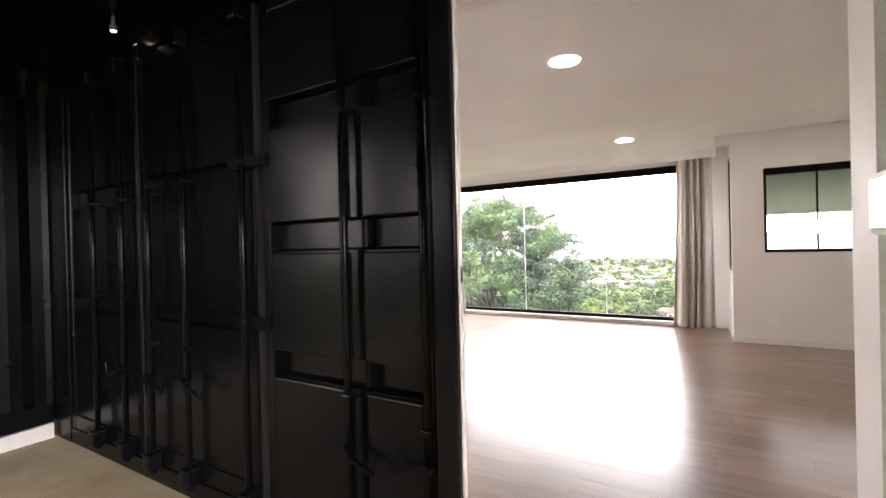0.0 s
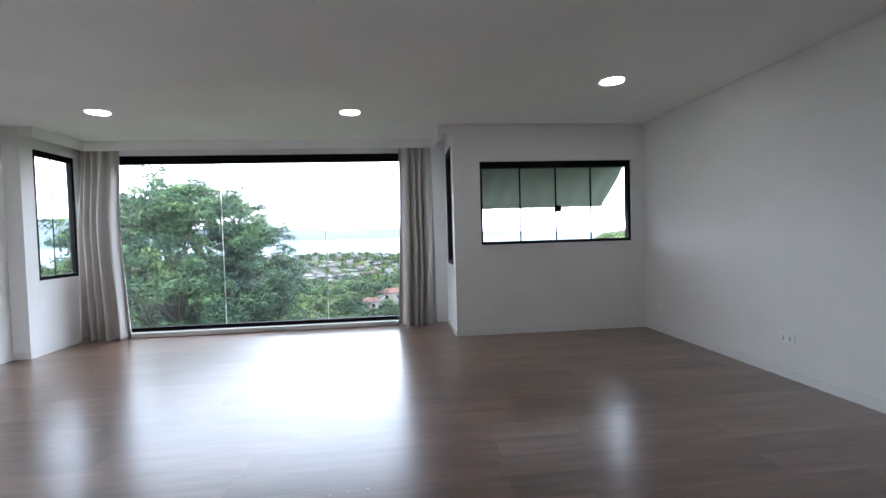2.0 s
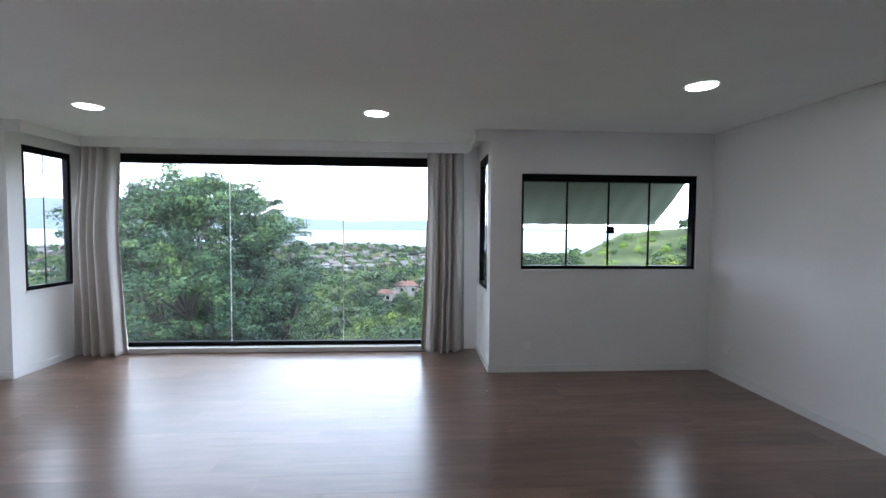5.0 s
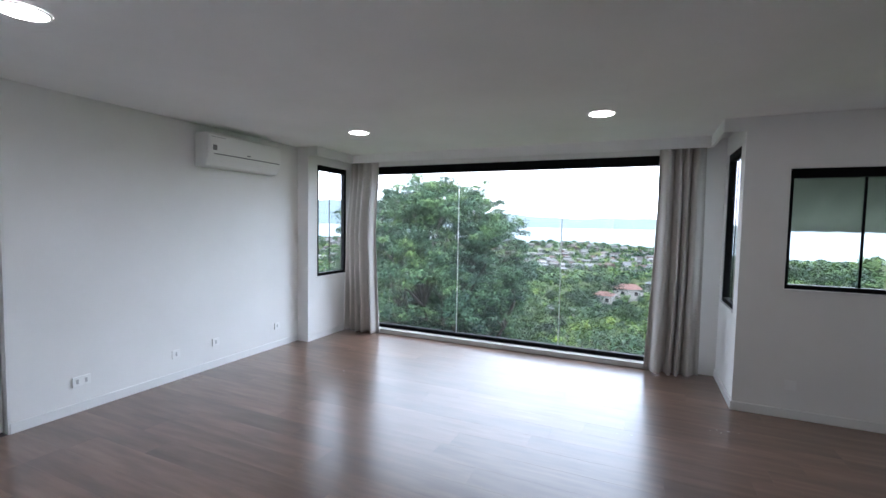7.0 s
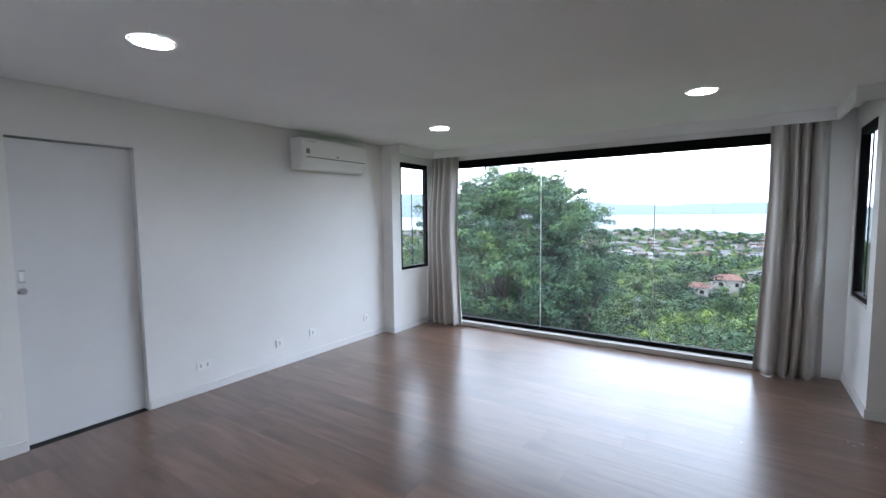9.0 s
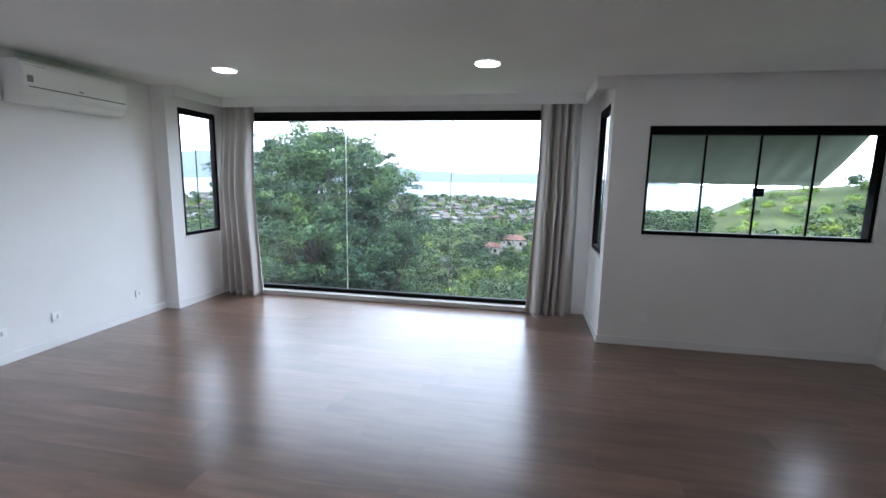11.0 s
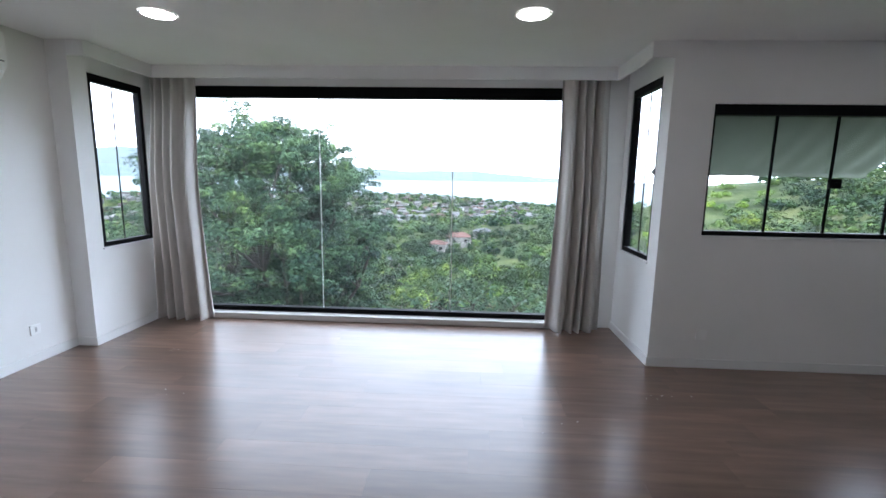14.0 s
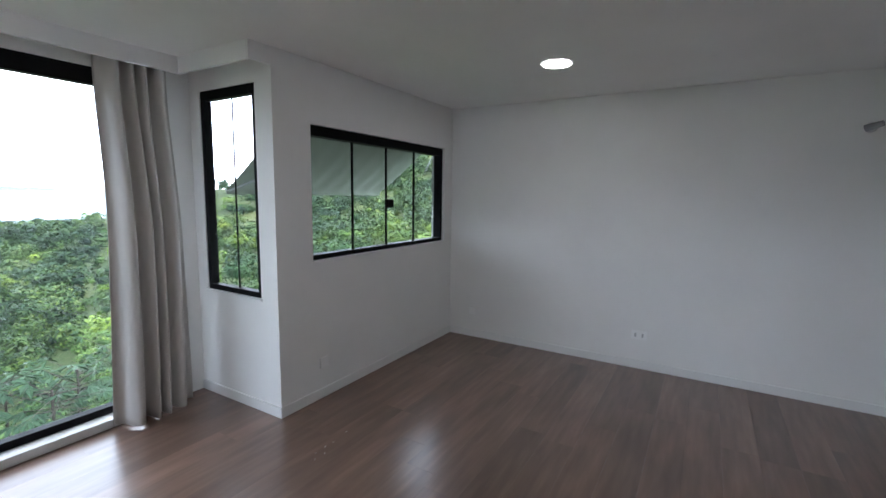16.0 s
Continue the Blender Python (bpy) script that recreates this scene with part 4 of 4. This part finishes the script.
# ---- the large tree by the window ----
def big_tree():
    """A trunk that forks low; limbs rise and spread to pads of twigs, each pad a flat spray of small leaves."""
    rnd = random.Random(4)
    cx, cy = -6.55, 15.7
    base = Vector((cx + 0.5, cy, float(land(cx, cy)) - 0.3))
    root = thing("tree", base.x, base.y, base.z, "large spreading tree with feathery green leaves beside the window", "tree")
    bm = bmesh.new()
    fork = base + Vector((0.1, 0, 1.5))
    rod(bm, base, fork, 0.3, 12, 0.24)
    # main limbs
    limbs = []
    for k in range(9):
        a = k * 2.39996 + 0.4
        lean = 0.25 + 0.75 * ((k * 0.37) % 1.0)
        knee = fork + Vector((1.0 * lean * math.cos(a), 1.0 * lean * math.sin(a), 1.5 + rnd.uniform(-0.2, 0.5)))
        top = fork + Vector((2.3 * lean * math.cos(a), 2.3 * lean * math.sin(a), 3.4 + 1.2 * (1 - lean) + rnd.uniform(-0.3, 0.3)))
        rod(bm, fork - Vector((0, 0, 0.2)), knee, 0.12, 9, 0.085)
        rod(bm, knee, top, 0.085, 8, 0.035)
        limbs += [knee, knee.lerp(top, 0.35), knee.lerp(top, 0.7), top]
    sprays, sizes = [], []
    lobes = 100
    for k in range(lobes):
        h = (k + 0.5) / lobes
        a = k * 2.39996 + rnd.uniform(-0.5, 0.5)
        full = 3.15 * math.sqrt(max(0.0, 1 - (abs(h - 0.42) / 0.60) ** 2.6))
        wide = full * math.sqrt(rnd.uniform(0.1, 1.0)) * (1.0 + 0.10 * math.sin(3 * a + 5 * h))
        lobe = Vector((cx + wide * math.cos(a), cy + wide * math.sin(a), -3.7 + 6.5 * h ** 0.92 + rnd.uniform(-0.3, 0.3)))
        below = [p for p in limbs if p.z < lobe.z + 0.2] or limbs[:1]
        low = min(below, key=lambda p: (p - lobe).length)
        bend = low.lerp(lobe, 0.55) + Vector((rnd.gauss(0, 0.15), rnd.gauss(0, 0.15), -0.12 + 0.3 * h))
        thick = 0.03 + 0.03 * rnd.random()
        rod(bm, low, bend, thick, 7, thick * 0.7)
        rod(bm, bend, lobe, thick * 0.7, 6, thick * 0.35)
        spread = rnd.uniform(0.6, 1.15)
        for _ in range(11):
            b = rnd.uniform(0, 6.283)
            out = Vector((math.cos(b), math.sin(b), rnd.gauss(0.15, 0.5)))
            start = bend.lerp(lobe, rnd.uniform(0.6, 1.0))
            tip = start + out * spread * rnd.uniform(0.35, 1.0)
            rod(bm, start, tip, 0.013, 4, 0.005)
            sprays += [tip, start.lerp(tip, 0.55)]
            sizes += [rnd.uniform(0.22, 0.5), rnd.uniform(0.3, 0.62)]
    part("trunk", bm, BARK, root)
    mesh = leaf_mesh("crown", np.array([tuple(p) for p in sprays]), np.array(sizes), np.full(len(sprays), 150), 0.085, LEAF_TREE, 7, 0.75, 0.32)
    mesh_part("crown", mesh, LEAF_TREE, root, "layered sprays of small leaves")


big_tree()


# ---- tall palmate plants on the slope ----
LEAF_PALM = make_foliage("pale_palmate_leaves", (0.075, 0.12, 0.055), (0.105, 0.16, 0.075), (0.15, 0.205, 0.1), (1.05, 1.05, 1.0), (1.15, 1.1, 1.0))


def palmate_plant(x, y, top, seed):
    """A thin stem with a head of hand-shaped leaves on long stalks."""
    rnd_ = random.Random(seed)
    z = float(land(x, y))
    root = thing("palmate_plant", x, y, z, "tall thin plant with pale green hand-shaped leaves on the slope", "plant", "palmate plants on the slope")
    stem = rod(bmesh.new(), (x, y, z - 0.1), (x + 0.1, y, top - 0.15), 0.035, 8, 0.018)
    leaves = bmesh.new()
    for k in range(26):
        a = k * 2.4
        tilt = rnd_.uniform(-0.25, 0.9)
        reach = rnd_.uniform(0.3, 0.75)
        start = Vector((x + 0.1, y, top - 0.15 - 0.5 * rnd_.random()))
        hub = start + Vector((reach * math.cos(a) * math.cos(tilt), reach * math.sin(a) * math.cos(tilt), reach * math.sin(tilt)))
        rod(stem, start, hub, 0.008, 4, 0.005)
        out = (hub - start).normalized()
        side_ = Vector((-math.sin(a), math.cos(a), 0))
        size = rnd_.uniform(0.2, 0.32)
        for lobe in range(7):
            b = (lobe - 3) * 0.62
            way = out * math.cos(b) + side_ * math.sin(b) + Vector((0, 0, -0.35))
            wide = way.cross(Vector((0, 0, 1))).normalized() * size * 0.14
            long = size * (1 - 0.07 * abs(lobe - 3))
            leaves.faces.new([leaves.verts.new(p) for p in (hub, hub + way * long * 0.55 + wide, hub + way * long + Vector((0, 0, -0.04)), hub + way * long * 0.55 - wide)])
    part("stem", stem, BARK, root)
    part("leaves", leaves, LEAF_PALM, root, "hand-shaped pale green leaves")


for k, (az, d, top) in enumerate(((-7, 10.5, -1.5), (-4, 11.8, -1.9), (-1.5, 10.2, -1.45), (1, 12.4, -2.1), (4, 11.0, -1.7), (7.5, 12.0, -2.0), (12, 11.2, -1.8), (-10.5, 12.6, -2.2), (16, 12.8, -2.1), (9, 9.6, -1.5))):
    palmate_plant(-0.5 + d * math.sin(radians(az)), 3.0 + d * math.cos(radians(az)), top + 0.2, 70 + k)


# ---- houses of the valley ----
def house_mesh(w, d, h, rise):
    wall, roof = bmesh.new(), bmesh.new()
    box(wall, -w / 2, w / 2, -d / 2, d / 2, -3, h)
    e = 0.4
    v = [roof.verts.new(p) for p in ((-w / 2 - e, -d / 2 - e, h), (w / 2 + e, -d / 2 - e, h), (w / 2 + e, d / 2 + e, h), (-w / 2 - e, d / 2 + e, h),
                                     (-w / 2 + d * 0.3, 0, h + rise), (w / 2 - d * 0.3, 0, h + rise))]
    for f in ((0, 1, 5, 4), (1, 2, 5), (2, 3, 4, 5), (3, 0, 4), (3, 2, 1, 0)):
        roof.faces.new([v[k] for k in f])
    return wall, roof


def house(x, y, w, d, h, rise, turn, wall_mat, roof_mat, label, windows=True, lift=0.0):
    z = float(land(x, y)) + lift
    root = tagged(new("house"), label, "house", "houses of the valley")
    wall, roof = house_mesh(w, d, h, rise)
    a = part("wall", wall, wall_mat, root)
    part("roof", roof, roof_mat, root)
    if windows:
        for k in range(max(2, int(w / 3))):
            cx = -w / 2 + (k + 0.5) * w / max(2, int(w / 3))
            part("window", boxes((cx - 0.5, cx + 0.5, -d / 2 - 0.03, -d / 2 + 0.05, h - 1.9, h - 0.8)), BLACK, a)
    root.matrix_world = pose(x, y, z, 0, 0, turn)
    return root


def at_bearing(az, d):
    return -0.5 + d * math.sin(radians(az)), 3.0 + d * math.cos(radians(az))


hx, hy = at_bearing(-1.0, 152)
house(hx, hy, 8, 6, 2.9, 1.4, 12, PLASTER, TILE, "house with an orange tiled roof in the valley", True, 1.2)
hx, hy = at_bearing(-3.6, 140)
house(hx, hy, 5, 5, 2.2, 1.0, -8, PLASTER, TILE, "low house with an orange tiled roof in the valley", True, 1.0)
hx, hy = at_bearing(-8.6, 112)
house(hx, hy, 5.6, 4.5, 1.2, 0.5, 14, PLASTER, SHEET, "low shed with a grey sheet roof among trees", True, 1.0)
hx, hy = at_bearing(2.2, 185)
house(hx, hy, 7, 5, 2.5, 1.2, 20, PLASTER, SHEET, "grey-roofed house among trees in the valley", True, 1.0)
rnd = random.Random(12)
for n in range(230):
    az, d = rnd.uniform(-50, 8), rnd.uniform(340, 730)
    hx, hy = at_bearing(az, d)
    pale = rnd.random()
    house(hx, hy, rnd.uniform(4.5, 10), rnd.uniform(4, 7), rnd.uniform(1.8, 4.2), rnd.uniform(0.6, 1.4), rnd.uniform(-40, 40), rnd.choice((PLASTER, PLASTER, SHEET, SHEET)), TILE if pale < 0.2 else SHEET,
          "pale distant house of the town with a tiled roof" if pale < 0.2 else "pale distant house of the town with a grey roof", False, 0.9)


def far_town():
    """Small plain houses too far to tell apart, crowded between the trees."""
    rnd_ = random.Random(31)
    bm = bmesh.new()
    for _ in range(430):
        az, d = rnd_.uniform(-56, 9), rnd_.uniform(390, 760)
        x, y = at_bearing(az + 2.5 * math.sin(d * 0.05), d)
        w, dp, h = rnd_.uniform(4, 11), rnd_.uniform(4, 8), rnd_.uniform(1.5, 4.5)
        turn = Matrix.Translation((x, y, float(land(x, y)) + 0.9)) @ Matrix.Rotation(rnd_.uniform(-0.8, 0.8), 4, "Z")
        bmesh.ops.create_cube(bm, size=1.0, matrix=turn @ Matrix.Translation((0, 0, h / 2 - 1)) @ Matrix.Diagonal((w, dp, h + 2, 1)))
        roof = [bm.verts.new(turn @ Vector(p)) for p in ((-w / 2 - 0.3, -dp / 2 - 0.3, h), (w / 2 + 0.3, -dp / 2 - 0.3, h), (w / 2 + 0.3, dp / 2 + 0.3, h),
                                                         (-w / 2 - 0.3, dp / 2 + 0.3, h), (-w / 2 - 0.3, 0, h + 0.22 * dp), (w / 2 + 0.3, 0, h + 0.22 * dp))]
        for f in ((0, 1, 5, 4), (2, 3, 4, 5), (1, 2, 5), (3, 0, 4)):
            bm.faces.new([roof[k] for k in f])
    n = Nodes("weathered_town_walls_and_roofs")
    geo = n.tree.nodes.new("ShaderNodeNewGeometry")
    color = n.ramp(geo.outputs["Random Per Island"], [(0.0, (0.035, 0.036, 0.038)), (0.25, (0.075, 0.045, 0.036)), (0.45, (0.07, 0.07, 0.068)), (0.75, (0.11, 0.11, 0.108)), (1.0, (0.2, 0.2, 0.195))])
    town = n.done(color, 0.85, 0.0, 0.2)
    tagged(part("distant_town", bm, town), "crowded pale houses of the distant town among trees", "town", "", "stuff")


far_town()


def floor_flecks():
    """A few flat flecks of dry white paint left on the boards."""
    rnd_ = random.Random(9)
    bm = bmesh.new()
    for x, y, n in ((-0.35, 3.55, 4), (-1.55, 3.7, 3), (-0.3, 5.6, 3), (0.45, 6.1, 6), (-3.3, 6.6, 6), (-2.9, 5.9, 3)):
        for _ in range(n):
            px, py, r = x + rnd_.gauss(0, 0.09), y + rnd_.gauss(0, 0.05), rnd_.uniform(0.002, 0.007)
            ring = [bm.verts.new((px + r * rnd_.uniform(0.5, 1.3) * math.cos(k * 1.047), py + 0.6 * r * rnd_.uniform(0.5, 1.3) * math.sin(k * 1.047), 0.0016)) for k in range(6)]
            top = [bm.verts.new((v.co.x, v.co.y, 0.0006)) for v in ring]
            bm.faces.new(ring)
            for k in range(6):
                bm.faces.new((ring[k], top[k], top[(k + 1) % 6], ring[(k + 1) % 6]))
    tagged(part("paint_flecks", bm, TRIM), "tiny dry flecks of pale paint on the floor", "paint flecks", "", "stuff")


floor_flecks()


# ---- floor planks, last ----
def floor_planks():
    slab = setting("floor", boxes((XW - T, XE + T, YO + 0.12, YB + T, -0.16, -0.011)), RUBBER, "grey-brown oak laminate floor with a soft sheen", "floor")
    rnd_ = random.Random(2)
    width, length, gap = 0.197, 1.35, 0.0003
    shared = {}
    y = YO + 0.14
    while y < YB:
        y1 = min(y + width, YN if y < YN - 1e-6 else YB)
        xa, xb = (XW, XE) if (y + y1) / 2 < YN else (XBL, XBR)
        if y < YS:
            xa, xb = -0.78, DX1
        x = xa - rnd_.uniform(0.05, 0.95) * length
        while x < xb:
            x0, x1 = max(x, xa), min(x + length, xb)
            if x1 - x0 > 0.03:
                key = (round(x1 - x0, 3), round(y1 - y, 3))
                if key not in shared:
                    bm = box(bmesh.new(), gap, key[0] - gap, gap, key[1] - gap, -0.0105, 0)
                    mesh = bpy.data.meshes.new("plank")
                    bm.to_mesh(mesh)
                    bm.free()
                    mesh.materials.append(LAMINATE)
                    shared[key] = mesh
                p = new("plank", shared[key])
                p.parent = slab
                p.location = (x0, y, 0)
            x += length
        y = y1


floor_planks()
